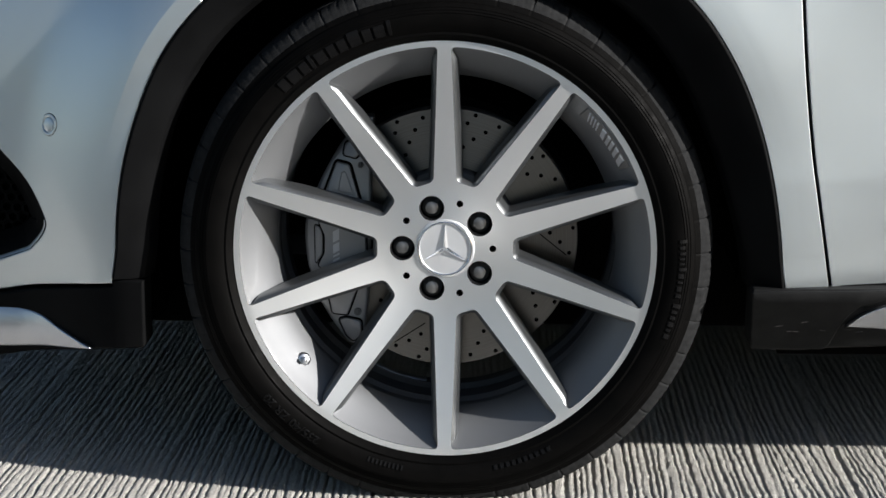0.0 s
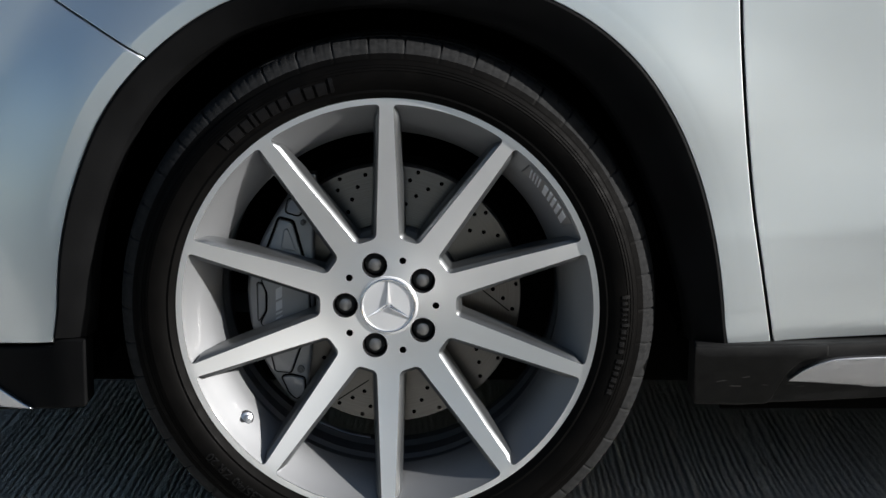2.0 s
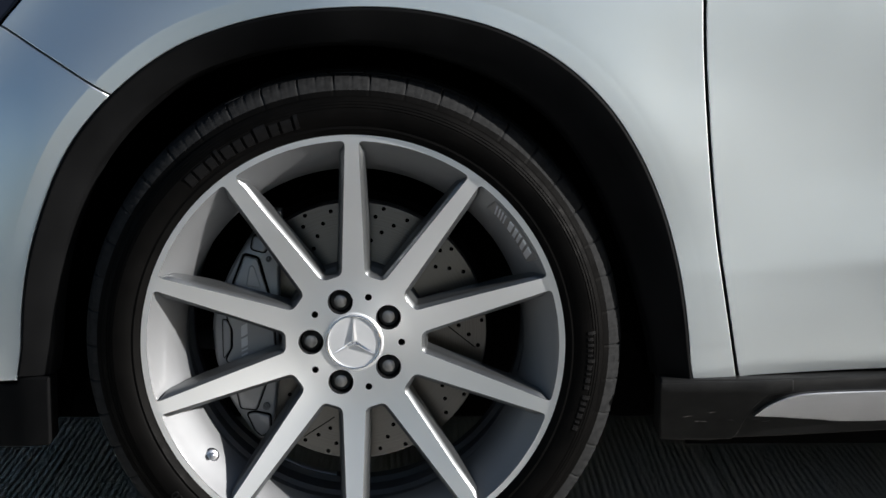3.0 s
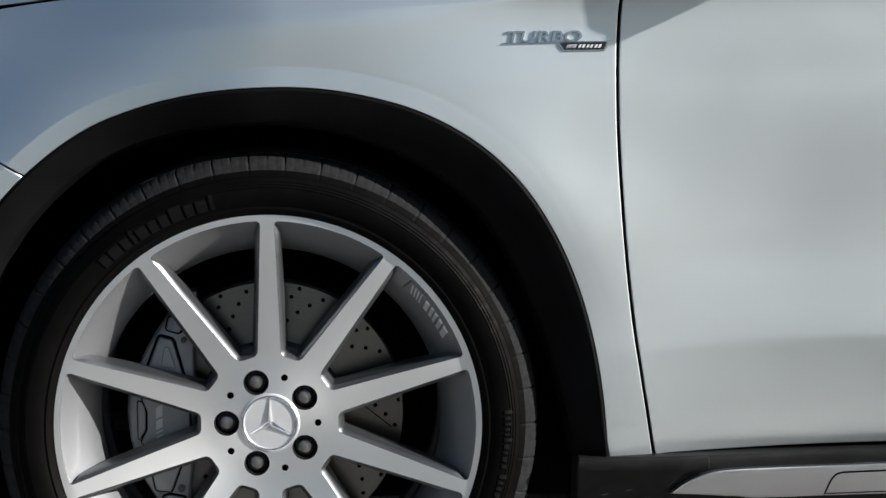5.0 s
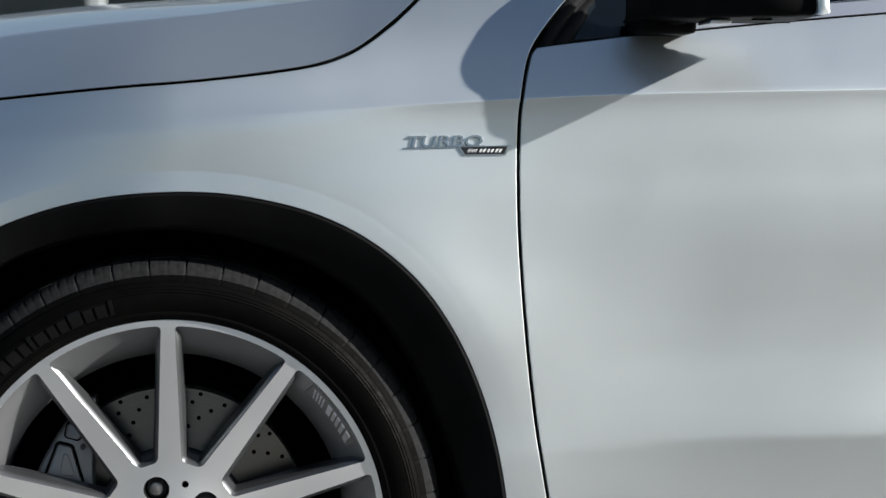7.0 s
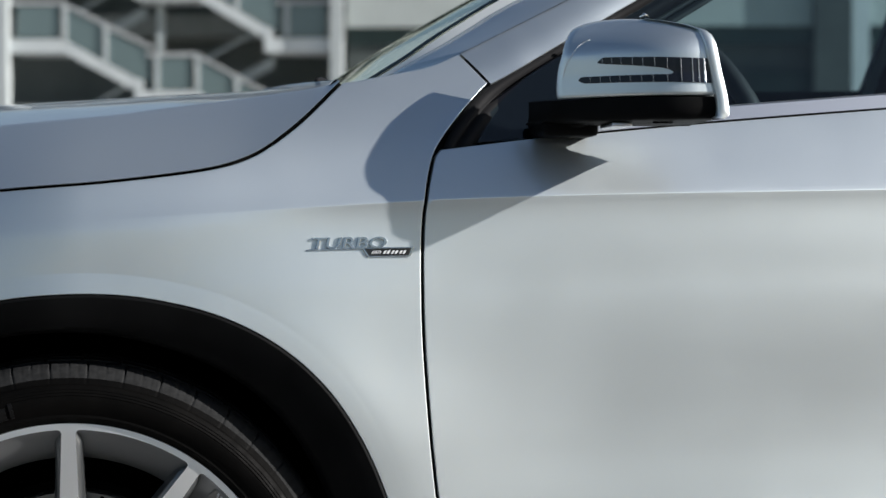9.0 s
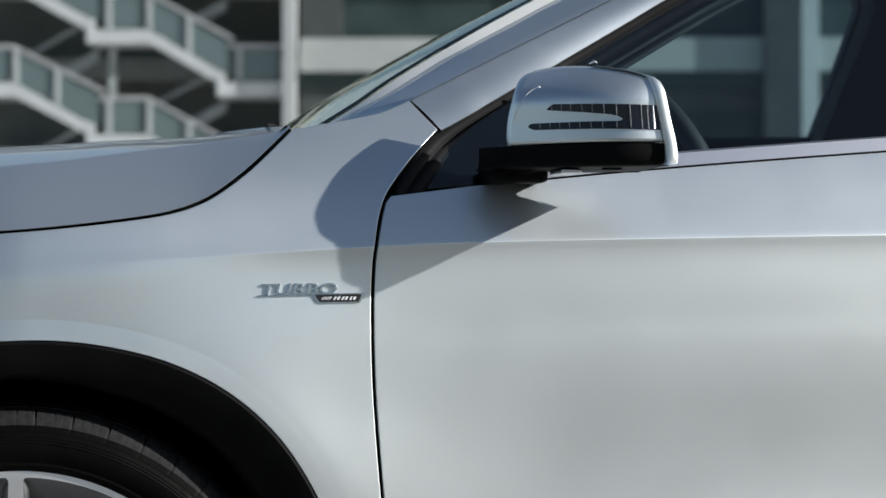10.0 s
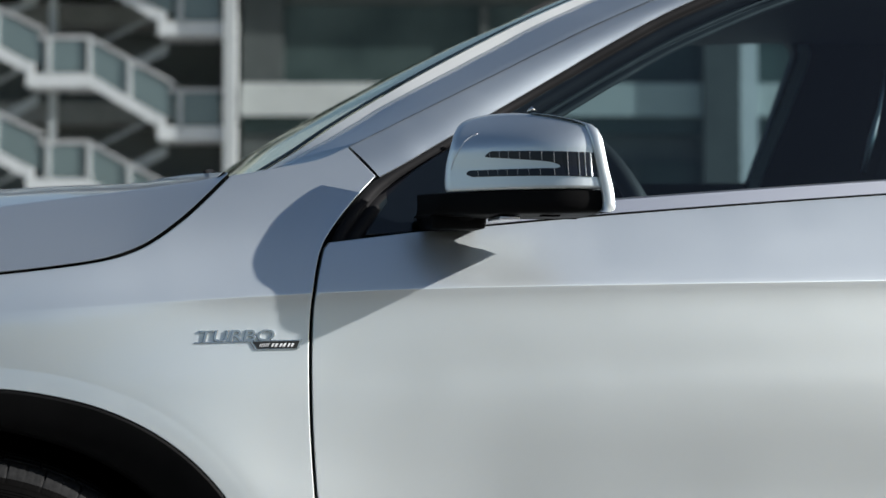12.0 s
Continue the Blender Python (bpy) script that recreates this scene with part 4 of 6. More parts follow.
def make_side_window():
    line = straight([(0.50, 0.962), (0.60, 1.055), (0.80, 1.172), (1.0, 1.282), (1.2, 1.365), (1.40, 1.42), (1.62, 1.43), (1.62, 1.04), (1.26, 1.02), (0.86, 0.99)], 0.03)
    win = panel("side_window", line, pane_y, SIDE_GLASS, car, "dark tinted driver's window", step=0.03, edge=0.001, depth=0.002)
    win.visible_shadow = False
    # inner door frame behind the glass, three ribs along the pillar
    n = 40
    a = along(FOOT, n)
    rows = [[] for _ in range(12)]
    for i in range(n):
        s = i / (n - 1)
        f = Vector((a[i][0], 0.152 + 0.12 * s, a[i][1]))
        d = Vector((0.50, 0, -0.86))
        for j, (o, y) in enumerate(((0.026, 0.020), (0.027, 0.004), (0.033, 0.0), (0.034, 0.022), (0.037, 0.022), (0.038, 0.008), (0.044, 0.005), (0.045, 0.026), (0.048, 0.026), (0.049, 0.012), (0.058, 0.008), (0.059, 0.05))):
            rows[j].append(f + d * o + Vector((0, y, 0)))
    part("window_frame", strip(rows), FRAME_GREY, car, "dark grey inner window frame")
    part("seal_clip", tube([(0.7510, 0.052, 1.1340), (0.7570, 0.050, 1.1385), (0.7625, 0.052, 1.1360)], [0.0014, 0.0024, 0.0012], 8), CHROME, car, "small bright clip on the window seal")
    # black corner plate that carries the mirror
    def plate(x, z):
        return 0.044 + 0.34 * (z - 0.96)
    line = curve_pts([(0.487, 0.960), (0.507, 0.984), (0.535, 1.008), (0.573, 1.036), (0.64, 1.080), (0.70, 1.110)], 0.01)[:-1] + chain([(0.70, 1.110), (0.715, 0.981), (0.60, 0.9715), (0.487, 0.960)], 0.012)[:-1]
    panel("mirror_corner_plate", line, plate, PLATE_BLACK, car, "black mirror corner plate", step=0.02)
    # bright strip along the belt
    lo = curve_pts([(0.62, 0.9745), (0.858, 0.9980), (1.263, 1.0310), (1.62, 1.055)], 0.02)
    rows = [[] for _ in range(6)]
    for x, z in lo:
        y0 = side(x, z - 0.0025)
        for j, (dz, dy) in enumerate(((-0.0028, 0.012), (-0.0026, 0.0005), (-0.0018, -0.0020), (0.0158, 0.0068), (0.0178, 0.011), (0.0185, 0.022))):
            rows[j].append((x, y0 + dy, z + dz))
    part("belt_trim", strip(rows), SATIN, car, "satin metal window belt trim").data.set_sharp_from_angle(angle=radians(12))
    # black strip on the door that paints the shade under the belt trim
    part("belt_gap", strip([[(x, side(x, z + dz) + dy, z + dz) for x, z in lo] for dz, dy in ((-0.0050, 0.0015), (-0.0044, -0.0006), (-0.0031, -0.0008), (-0.0024, 0.0010))]), UNDER_AND_SHADE, car)


make_side_window()


# ---- door mirror ----
def shell(x, z):
    """Outer face of the mirror: sweeps out towards its rear rim."""
    u = min(1.0, max(0.0, (x - 0.61) / 0.2))
    reach = -0.075 - 0.107 * math.sin(min(1.0, u * 1.3) * math.pi / 2)
    return reach + 0.3 * (z - 1.045) ** 2 - 0.10 * max(0.0, 1.045 - z) + (45.0 - 41.5 * u) * max(0.0, z - 1.065) ** 2 + 0.2 * u * max(0.0, z - 1.05) ** 1.5


def make_mirror():
    rim_top = [(0.612, 1.0160), (0.6113, 1.0280), (0.6120, 1.0390), (0.6148, 1.0600), (0.6202, 1.0786), (0.6266, 1.0915), (0.6337, 1.1010), (0.6432, 1.1098), (0.6553, 1.1158), (0.6690, 1.1192), (0.6836, 1.1198), (0.6980, 1.1190), (0.7177, 1.1148), (0.7440, 1.1062), (0.7630, 1.0998), (0.7735, 1.0950), (0.7768, 1.0860), (0.7795, 1.0650), (0.7838, 1.0304), (0.7880, 1.0160)]
    line = curve_pts(rim_top, 0.006)[:-1] + chain([(0.7880, 1.0160), (0.612, 1.0160)], 0.006)[:-1]
    body = panel("door_mirror", line, shell, PAINT, car, "silver door mirror shell", step=0.005, edge=0.005, rings=5, depth=0.004)
    # the arc's brightness is put into a thin pale tube on the shell
    seam = [(0.6172, 1.0439), (0.6184, 1.0503), (0.6210, 1.0589), (0.6252, 1.0675), (0.6297, 1.0755), (0.6354, 1.0820), (0.6421, 1.0869), (0.6498, 1.0902)]
    part("mirror_seam", tube([(x, shell(x, z) - 0.0002, z) for x, z in curve_pts(seam, 0.004)], 0.0005, 6), CAP_SILVER, body, "thin bright arc on the mirror shell")
    # housing behind the shell, narrowing towards the car
    rows = []
    for k in range(7):
        s = k / 6
        rows.append([(x + (0.725 - x) * 0.50 * s, shell(x, z) * (1 - s) + 0.0085 - 0.03 * s, z + (1.035 - z) * 0.45 * s) for x, z in line + line[:1]])
    rows.append([(0.715, -0.022, 1.030)] * len(rows[0]))
    part("mirror_housing", strip(rows), PAINT, body, "silver back half of the mirror shell")
    # hidden block, added only to close the gaps in the mirror's cast shadow
    core = bmesh.new()
    plan = [(0.648, -0.030), (0.735, -0.045), (0.782, -0.080), (0.784, -0.158), (0.720, -0.140), (0.652, -0.085)]
    ends = [[core.verts.new((x + 0.004 * k, y, z)) for x, y in plan] for k, z in enumerate((0.988, 1.085))]
    for i in range(len(plan)):
        j = (i + 1) % len(plan)
        core.faces.new((ends[0][i], ends[0][j], ends[1][j], ends[1][i]))
    core.faces.new(ends[0][::-1])
    core.faces.new(ends[1])
    part("mirror_motor_block", core, PLASTIC, body, "unseen black block that fills out the mirror's shadow", flat=True)
    part("mirror_glass", box(0.778, 0.784, -0.170, -0.066, 0.988, 1.080, 0.002), CHROME, body, "mirror glass in the housing")
    # bright rear rim
    rear = curve_pts([(0.7181, 1.1160), (0.7440, 1.1082), (0.7633, 1.1017), (0.7779, 1.0966), (0.7842, 1.0908), (0.7876, 1.0819), (0.7913, 1.0606), (0.7961, 1.0376), (0.8006, 1.0167), (0.8024, 0.9993), (0.8019, 0.9909), (0.7960, 0.9873)], 0.005)
    rows = []
    for x, z in rear:
        w = 0.0128 * smooth(1.106, 1.088, z) + 0.0025
        y0 = shell(min(x - w, 0.79), z)
        rows.append([(x - w, y0 + 0.006, z), (x - w, y0 - 0.002, z), (x - w * 0.88, y0 - 0.0045, z), (x - w * 0.2, y0 - 0.0048, z), (x - w * 0.05, y0 - 0.0030, z), (x, y0 + 0.004, z), (x + 0.0005, y0 + 0.03, z), (x - 0.004, y0 + 0.06, z)])
    part("mirror_rim", strip(rows), PAINT, body, "silver mirror rear rim")
    # black lower bowl: an upright wall that turns under into a flat floor
    rows = []
    for k in range(45):
        x = 0.584 + 0.2070 * k / 44
        y0 = shell(max(x, 0.612), 1.0155) + 0.003
        if x < 0.612:
            y0 += 0.085 * ((0.612 - x) / 0.038) ** 1.7
        inner = max(-0.046 - 0.010 * smooth(0.742, 0.791, x), y0 + 0.024)
        low = 0.9862 + 0.0022 * smooth(0.66, 0.61, x) + 0.0012 * smooth(0.74, 0.79, x)
        wall = [(0.006, 1.0152), (0.0, 1.0140), (-0.0008, 1.0040), (0.0, 0.9950), (0.0025, 0.9890 + low - 0.9862), (0.007, low + 0.0006), (0.015, low)]
        rows.append([(x, y0 + dy, z) for dy, z in wall] + [(x, y0 + 0.015 + (inner - y0 - 0.015) * q, low - 0.0022 * q) for q in (0.35, 0.7, 1.0)])
    bm = strip(rows)
    end = [bm.verts.new(p) for p in rows[-1]]
    bm.faces.new(end)
    bmesh.ops.recalc_face_normals(bm, faces=bm.faces)
    part("mirror_bowl", bm, PLASTIC, body, "black mirror lower bowl").data.set_sharp_from_angle(angle=radians(50))
    # arm into the corner plate
    bm = tube([(0.606, 0.03, 0.990), (0.622, -0.02, 0.991), (0.648, -0.06, 0.995)], [0.014, 0.014, 0.013], 16)
    part("mirror_arm", bm, PLASTIC, body, "black mirror arm")
    # the housing's unseen inner wall, leaning out towards the top; it shapes the mirror's shadow
    rows = []
    for k in range(18):
        x = 0.672 + 0.118 * k / 17
        y0 = shell(max(x, 0.612), 1.0155) + 0.003
        inner = max(-0.046 - 0.010 * smooth(0.742, 0.791, x), y0 + 0.024)
        rows.append([(x - dx, min(inner - dy, -0.040), z) for dx, dy, z in ((0.0, 0.0, 0.9840), (0.001, 0.003, 1.000), (0.003, 0.028, 1.030), (0.006, 0.055, 1.068))])
    part("mirror_inner_wall", strip(rows), PLASTIC, body, "black inner wall of the mirror housing")
    part("mirror_foot", box(0.598, 0.672, -0.052, 0.046, 0.9700, 0.9960, 0.009), PLASTIC, body, "black foot of the mirror")
    part("mirror_underside_lamp", box(0.6700, 0.6960, -0.128, -0.060, 0.9798, 0.9846, 0.0015), SATIN, body, "pale puddle lamp under the mirror")
    part("mirror_drain", box(0.7180, 0.7420, -0.150, -0.140, 0.9832, 0.9852, 0.0008), UNDER_AND_SHADE, body)
    # forked turn signal
    lens = rounded([(0.6515, 1.0585), (0.6580, 1.0652), (0.7797, 1.0610), (0.7846, 1.0308), (0.7313, 1.0320), (0.6386, 1.0338), (0.6322, 1.0378), (0.6356, 1.0421), (0.7313, 1.0418), (0.7359, 1.0440), (0.7313, 1.0470), (0.7216, 1.0500), (0.6576, 1.0573)], [0.002, 0.002, 0.002, 0.002, 0.0, 0.002, 0.002, 0.002, 0.003, 0.002, 0.003, 0.003, 0.002], 3)
    lens = straight(lens, 0.004)
    lens = [p for i, p in enumerate(lens) if math.dist(p, lens[i - 1]) > 0.0008]
    panel("turn_signal", lens, lambda x, z: shell(x, z) - 0.0016, LAMP_GLASS, body, "dark forked turn signal lens", step=0.006, edge=0.0010, rings=2, depth=0.004)
    top = [(0.650, 1.0650), (0.780, 1.0608)]
    mid = [(0.6570, 1.0576), (0.6870, 1.0546), (0.7216, 1.0503), (0.7313, 1.0472)]
    low = [(0.6380, 1.0342), (0.7313, 1.0324), (0.7846, 1.0312)]
    ribs = [(x, lerp_tab(mid, x), lerp_tab(top, x), 0.0005, RIB_GREY) for x in (0.6580, 0.6680, 0.6775, 0.6895, 0.7005, 0.7135, 0.7275)]
    ribs += [(x, lerp_tab(low, x), 1.0416, 0.0005, RIB_GREY) for x in (0.6445, 0.6550, 0.6652, 0.6753, 0.6862, 0.6984, 0.7110, 0.7270)]
    ribs += [(x, lerp_tab(low, x), lerp_tab(top, x), w, m) for x, w, m in ((0.7433, 0.0006, RIB_GREY), (0.7571, 0.0006, SATIN), (0.7650, 0.0007, SATIN), (0.7722, 0.0014, SATIN), (0.7802, 0.0007, RIB_GREY))]
    for x, z0, z1, w, m in ribs:
        zz = [z0 + (z1 - z0) * q / 4 for q in range(5)]
        row = [[(x + 0.0015 * (1.05 - z) / 0.03 + dx, shell(x, z) - up, z) for dx, up in ((-w, 0.0016), (0.0, 0.0025), (w, 0.0016))] for z in zz]
        part("signal_rib", strip(row), m, body, flat=True)


make_mirror()


# ---- badge on the fender ----
def make_badge():
    m = text_bm("TURBO", 0.0225, 0.0016)
    xs = [v.co.x for v in m.verts]
    ys = [v.co.y for v in m.verts]
    x0, w, h = min(xs), max(xs) - min(xs), max(ys) - min(ys)
    for v in m.verts:
        u, t, d = (v.co.x - x0) / w, (v.co.y - min(ys)) / h, v.co.z
        x = 0.3015 + 0.0965 * u + 0.0035 * (t - 0.5)
        z = 0.8265 + 0.0145 * t + 0.0012 * u
        v.co = (x, side(x, z) - 0.0012 - d, z)
    bmesh.ops.recalc_face_normals(m, faces=m.faces)
    part("turbo_lettering", m, BADGE_CHROME, fender, "raised chrome lettering", flat=True)
    line = rounded([(0.2955, 0.8245), (0.297, 0.8262), (0.368, 0.8280), (0.4, 0.8292), (0.4, 0.8272), (0.368, 0.8262)], 0.0006, 2)
    panel("badge_bar", straight(line, 0.004), lambda x, z: side(x, z) - 0.002, BADGE_CHROME, fender, "thin chrome bar under the lettering", step=0.01, edge=0.0004, rings=2, depth=0.003)
    frame_line = [(0.3655, 0.8282), (0.4335, 0.8292), (0.4275, 0.8168), (0.3730, 0.8162)]
    panel("badge_frame", straight(rounded(frame_line, 0.002, 3), 0.004), lambda x, z: side(x, z) - 0.0022, BADGE_CHROME, fender, "chrome badge frame", step=0.01, edge=0.0006, rings=2, depth=0.003)
    inner = [(0.3690, 0.8270), (0.4295, 0.8279), (0.4255, 0.8182), (0.3750, 0.8176)]
    panel("badge_field", straight(rounded(inner, 0.0012, 3), 0.004), lambda x, z: side(x, z) - 0.0027, GLOSS_BLACK, fender, "black badge field", step=0.01, edge=0.0003, rings=1, depth=0.001)
    bars = [(0.3775 + 0.0025 * k, 0.0012) for k in range(5)]
    for k in range(3):
        bars += [(0.3925 + 0.0102 * k, 0.0026), (0.3925 + 0.0102 * k + 0.0044, 0.0030)]
    for k, (x, w) in enumerate(bars):
        bar = [(x, 0.8203), (x + w, 0.8204), (x + w + 0.0024, 0.8246), (x + 0.0024, 0.8245)]
        panel("badge_stroke", straight(bar, 0.003), lambda x, z: side(x, z) - 0.0032, WHITE_BAR, fender, "" if k else "plain chrome bar of the badge", step=0.01, edge=0.0002, rings=1, depth=0.0006)


make_badge()

# ---- wheel ----
HUB = Vector((0.0, 0.0, 0.335))
WINDOW_OUT = 0.2668


def face_y(r):
    """The spokes' machined face: dished, the rim standing proud of the hub."""
    return lerp_tab([(0.0, 0.0), (0.05, 0.0), (0.085, -0.0006), (0.15, -0.0085), (0.22, -0.0195), (0.262, -0.0258), (0.270, -0.0264), (0.278, -0.0262)], r)


def half_spoke(r):
    return 0.0150 - 0.0066 * (r - 0.086) / 0.1775


def window_loop(mid):
    """One opening between two spokes, rounded at its corners, in (x, z) about the hub."""
    def at(r, sgn):
        a = mid + sgn * radians(18)
        d = Vector((math.cos(a), math.sin(a)))
        p = Vector((-d.y, d.x)) * -sgn
        q = d * r + p * half_spoke(r)
        return (q.x, q.y)
    a_out = math.asin((WINDOW_OUT * math.sin(radians(18)) - half_spoke(WINDOW_OUT)) / WINDOW_OUT)
    arc = [(WINDOW_OUT * math.cos(mid + a), WINDOW_OUT * math.sin(mid + a)) for a in (-a_out + 2 * a_out * k / 8 for k in range(9))]
    corner = [at(0.0885, -1), *arc, at(0.0885, 1)]
    rad = [0.0075, 0.007] + [0.0] * 7 + [0.007, 0.0075]
    out = []
    for i, p in enumerate(corner):
        if rad[i] == 0.0:
            out.append(p)
        else:
            a, b, c = Vector(corner[i - 1]), Vector(p), Vector(corner[(i + 1) % len(corner)])
            r = min(rad[i], (a - b).length * 0.5, (c - b).length * 0.5)
            s, e = b + (a - b).normalized() * r, b + (c - b).normalized() * r
            out += [tuple(s * (1 - u) ** 2 + b * 2 * u * (1 - u) + e * u * u) for u in (0, 0.2, 0.4, 0.6, 0.8, 1)]
    return straight(out, 0.008)


def ring_loop(r, n, cx=0.0, cz=0.0):
    return [(cx + r * math.cos(2 * math.pi * k / n), cz + r * math.sin(2 * math.pi * k / n)) for k in range(n)]


BOLTS = [(0.056 * math.cos(radians(180 + 72 * k)), 0.056 * math.sin(radians(180 + 72 * k))) for k in range(5)]
HOLES = [(0.0625 * math.cos(radians(72 * k)), 0.0625 * math.sin(radians(72 * k))) for k in range(5)]


def make_wheel():
    # barrel with the sloping pocket behind the rim: the base of the wheel
    prof = [(-0.0225, 0.2752), (-0.0252, 0.2748), (-0.0256, 0.2735), (-0.0248, 0.2680), (-0.0226, 0.2655), (-0.0180, 0.2620), (-0.0090, 0.2535), (0.0020, 0.2435), (0.0140, 0.2345), (0.0260, 0.2285), (0.0380, 0.2245), (0.0400, 0.2260), (0.0420, 0.2340), (0.0900, 0.2345), (0.0960, 0.2290), (0.1150, 0.2285), (0.1200, 0.2335), (0.1500, 0.2335), (0.1560, 0.2270), (0.1800, 0.2265), (0.1880, 0.2450), (0.1930, 0.2620), (0.1980, 0.2620), (0.1950, 0.2400), (0.1500, 0.2390), (0.0500, 0.2410), (0.0000, 0.2580), (-0.0225, 0.2752)]
    base = part("front_wheel", lathe(prof, 160, HUB), WHEEL_PAINT, car, "ten-spoke alloy wheel with machined silver face")
    base.data.set_sharp_from_angle(angle=radians(40))
    # machined face
    loops = [window_loop(radians(36 * k + 72)) for k in range(10)]
    bolt_holes = [ring_loop(0.0165, 24, *b) for b in BOLTS]
    pin_holes = [ring_loop(0.0045, 14, *b) for b in HOLES]
    outline = ring_loop(0.2744, 200)
    v, f = fill(outline, loops + bolt_holes + pin_holes, 0.007)
    bm = bmesh.new()
    vs = [bm.verts.new((x, face_y(math.hypot(x, z)), z + HUB.z)) for x, z in v]
    for t in f:
        bm.faces.new([vs[i] for i in t])
    bmesh.ops.recalc_face_normals(bm, faces=bm.faces)
    if sum(q.normal.y for q in bm.faces) > 0:
        bmesh.ops.reverse_faces(bm, faces=bm.faces)
    part("spoke_face", bm, MACHINED, base, "machined bright spoke face")
    # flanks round each opening, drawn in towards the back, in the darkened wheel silver
    for lp in loops:
        bm = bmesh.new()
        rows = []
        for inset, deep in ((0.0, 0.0), (0.0004, 0.0003), (0.0042, 0.0048), (0.0052, 0.0068), (0.0066, 0.018), (0.0080, 0.038)):
            line = offset(lp, -1.0)
            line = [tuple(p0[k] + (p1[k] - p0[k]) * inset * (1 - smooth(0.252, 0.2660, math.hypot(*p0))) for k in (0, 1)) for p0, p1 in zip(lp, line)]
            row = []
            for (x, z), (x0, z0) in zip(line, lp):
                r0 = math.hypot(x0, z0)
                d = deep * (1.0 if r0 < 0.2 else 1.0 - 0.55 * smooth(0.2, 0.266, r0))
                d = min(d, deep + (0.003 - deep) * smooth(0.258, 0.2662, r0))
                row.append(bm.verts.new((x, face_y(r0) + d, z + HUB.z)))
            rows.append(row)
        for p, q in zip(rows, rows[1:]):
            for i in range(len(p)):
                j = (i + 1) % len(p)
                bm.faces.new((p[i], p[j], q[j], q[i]))
        bmesh.ops.recalc_face_normals(bm, faces=bm.faces)
        part("spoke_flank", bm, SHADED_FLANK, base).data.set_sharp_from_angle(angle=radians(32))
    # back of the spokes
    back_loops = [offset(lp, -0.0080) for lp in loops]
    v, f = fill(ring_loop(0.252, 120), back_loops, 0.012)
    bm = bmesh.new()
    vs = [bm.verts.new((x, face_y(math.hypot(x, z)) + 0.038 * (1.0 - 0.55 * smooth(0.2, 0.266, math.hypot(x, z))), z + HUB.z)) for x, z in v]
    for t in f:
        bm.faces.new([vs[i] for i in t])
    part("spoke_backs", bm, WHEEL_PAINT, base)
    # bolts in their wells
    for x, z in BOLTS:
        c = (x, 0.0, z + HUB.z)
        part("wheel_bolt", lathe([(0.0045, 0.0001), (0.0045, 0.0078), (0.006, 0.0090), (0.010, 0.0095), (0.011, 0.0128), (0.022, 0.0132)], 6 * 5, c), STEEL, base, "dark steel wheel bolt")
        part("bolt_well", lathe([(0.0, 0.0166), (0.0012, 0.0156), (0.004, 0.0150), (0.022, 0.0145), (0.023, 0.009)], 30, c), GLOSS_BLACK, base)
    for x, z in HOLES:
        part("pin_hole", lathe([(0.0001, 0.0046), (0.001, 0.0042), (0.012, 0.0040), (0.0125, 0.0002)], 14, (x, 0.0, z + HUB.z)), UNDER_AND_SHADE, base)
    # centre cap with a plain three-armed relief
    cap = part("centre_cap", lathe([(0.003, 0.0392), (-0.0008, 0.0388), (-0.0016, 0.0378), (-0.0018, 0.0334), (-0.0010, 0.0328), (-0.0012, 0.0180), (-0.0013, 0.0001)], 72, HUB), CAP_SILVER, base, "silver centre cap with a chrome ring")
    cap.data.set_sharp_from_angle(angle=radians(25))
    part("cap_ring", lathe([(-0.0010, 0.0366), (-0.0030, 0.0361), (-0.0036, 0.0350), (-0.0030, 0.0339), (-0.0010, 0.0334)], 72, HUB), CHROME, base, "chrome ring of the centre cap")
    bm = bmesh.new()
    for k in range(3):
        a = radians(90 + 120 * k)
        d, p = Vector((math.cos(a), 0, math.sin(a))), Vector((-math.sin(a), 0, math.cos(a)))
        top = bm.verts.new(HUB + Vector((0, -0.0068, 0)))
        tip = bm.verts.new(HUB + d * 0.0336 + Vector((0, -0.0026, 0)))
        for sgn in (-1, 1):
            b0 = bm.verts.new(HUB + d * 0.0030 + p * sgn * 0.0042 + Vector((0, -0.0012, 0)))
            tb = bm.verts.new(HUB + d * 0.0336 + p * sgn * 0.0006 + Vector((0, -0.0012, 0)))
            bm.faces.new((top, tip, tb, b0) if sgn > 0 else (top, b0, tb, tip))
    bmesh.ops.recalc_face_normals(bm, faces=bm.faces)
    part("cap_relief", bm, CHROME, base, "plain three-armed chrome relief", flat=True)
    # valve
    d = Vector((math.cos(radians(219)), 0, math.sin(radians(219))))
    out = Vector((0, -1, 0)) * 0.93 - d * 0.36      # leans inwards from the slope of the pocket
    foot = HUB + d * 0.2430 + Vector((0, 0.004, 0))
    part("valve_stem", tube([foot, foot + out * 0.010, foot + out * 0.0115, foot + out * 0.0125], [0.0042, 0.0042, 0.0040, 0.0026], 6), SATIN, base, "steel valve with a hexagonal cap")
    part("valve_collar", tube([foot - out * 0.003, foot + out * 0.003, foot + out * 0.004], [0.0085, 0.0085, 0.0068], 20), SATIN, base, "steel valve collar")
    part("valve_grommet", tube([foot - out * 0.004, foot + out * 0.0012], 0.0098, 20), SEAL, base)
    # raised plate in one pocket, with plain strokes
    def pocket(a, s, up):
        y, r = lerp_tab([(0, -0.0205), (1, -0.0035)], s), lerp_tab([(0, 0.2640), (1, 0.2485)], s)
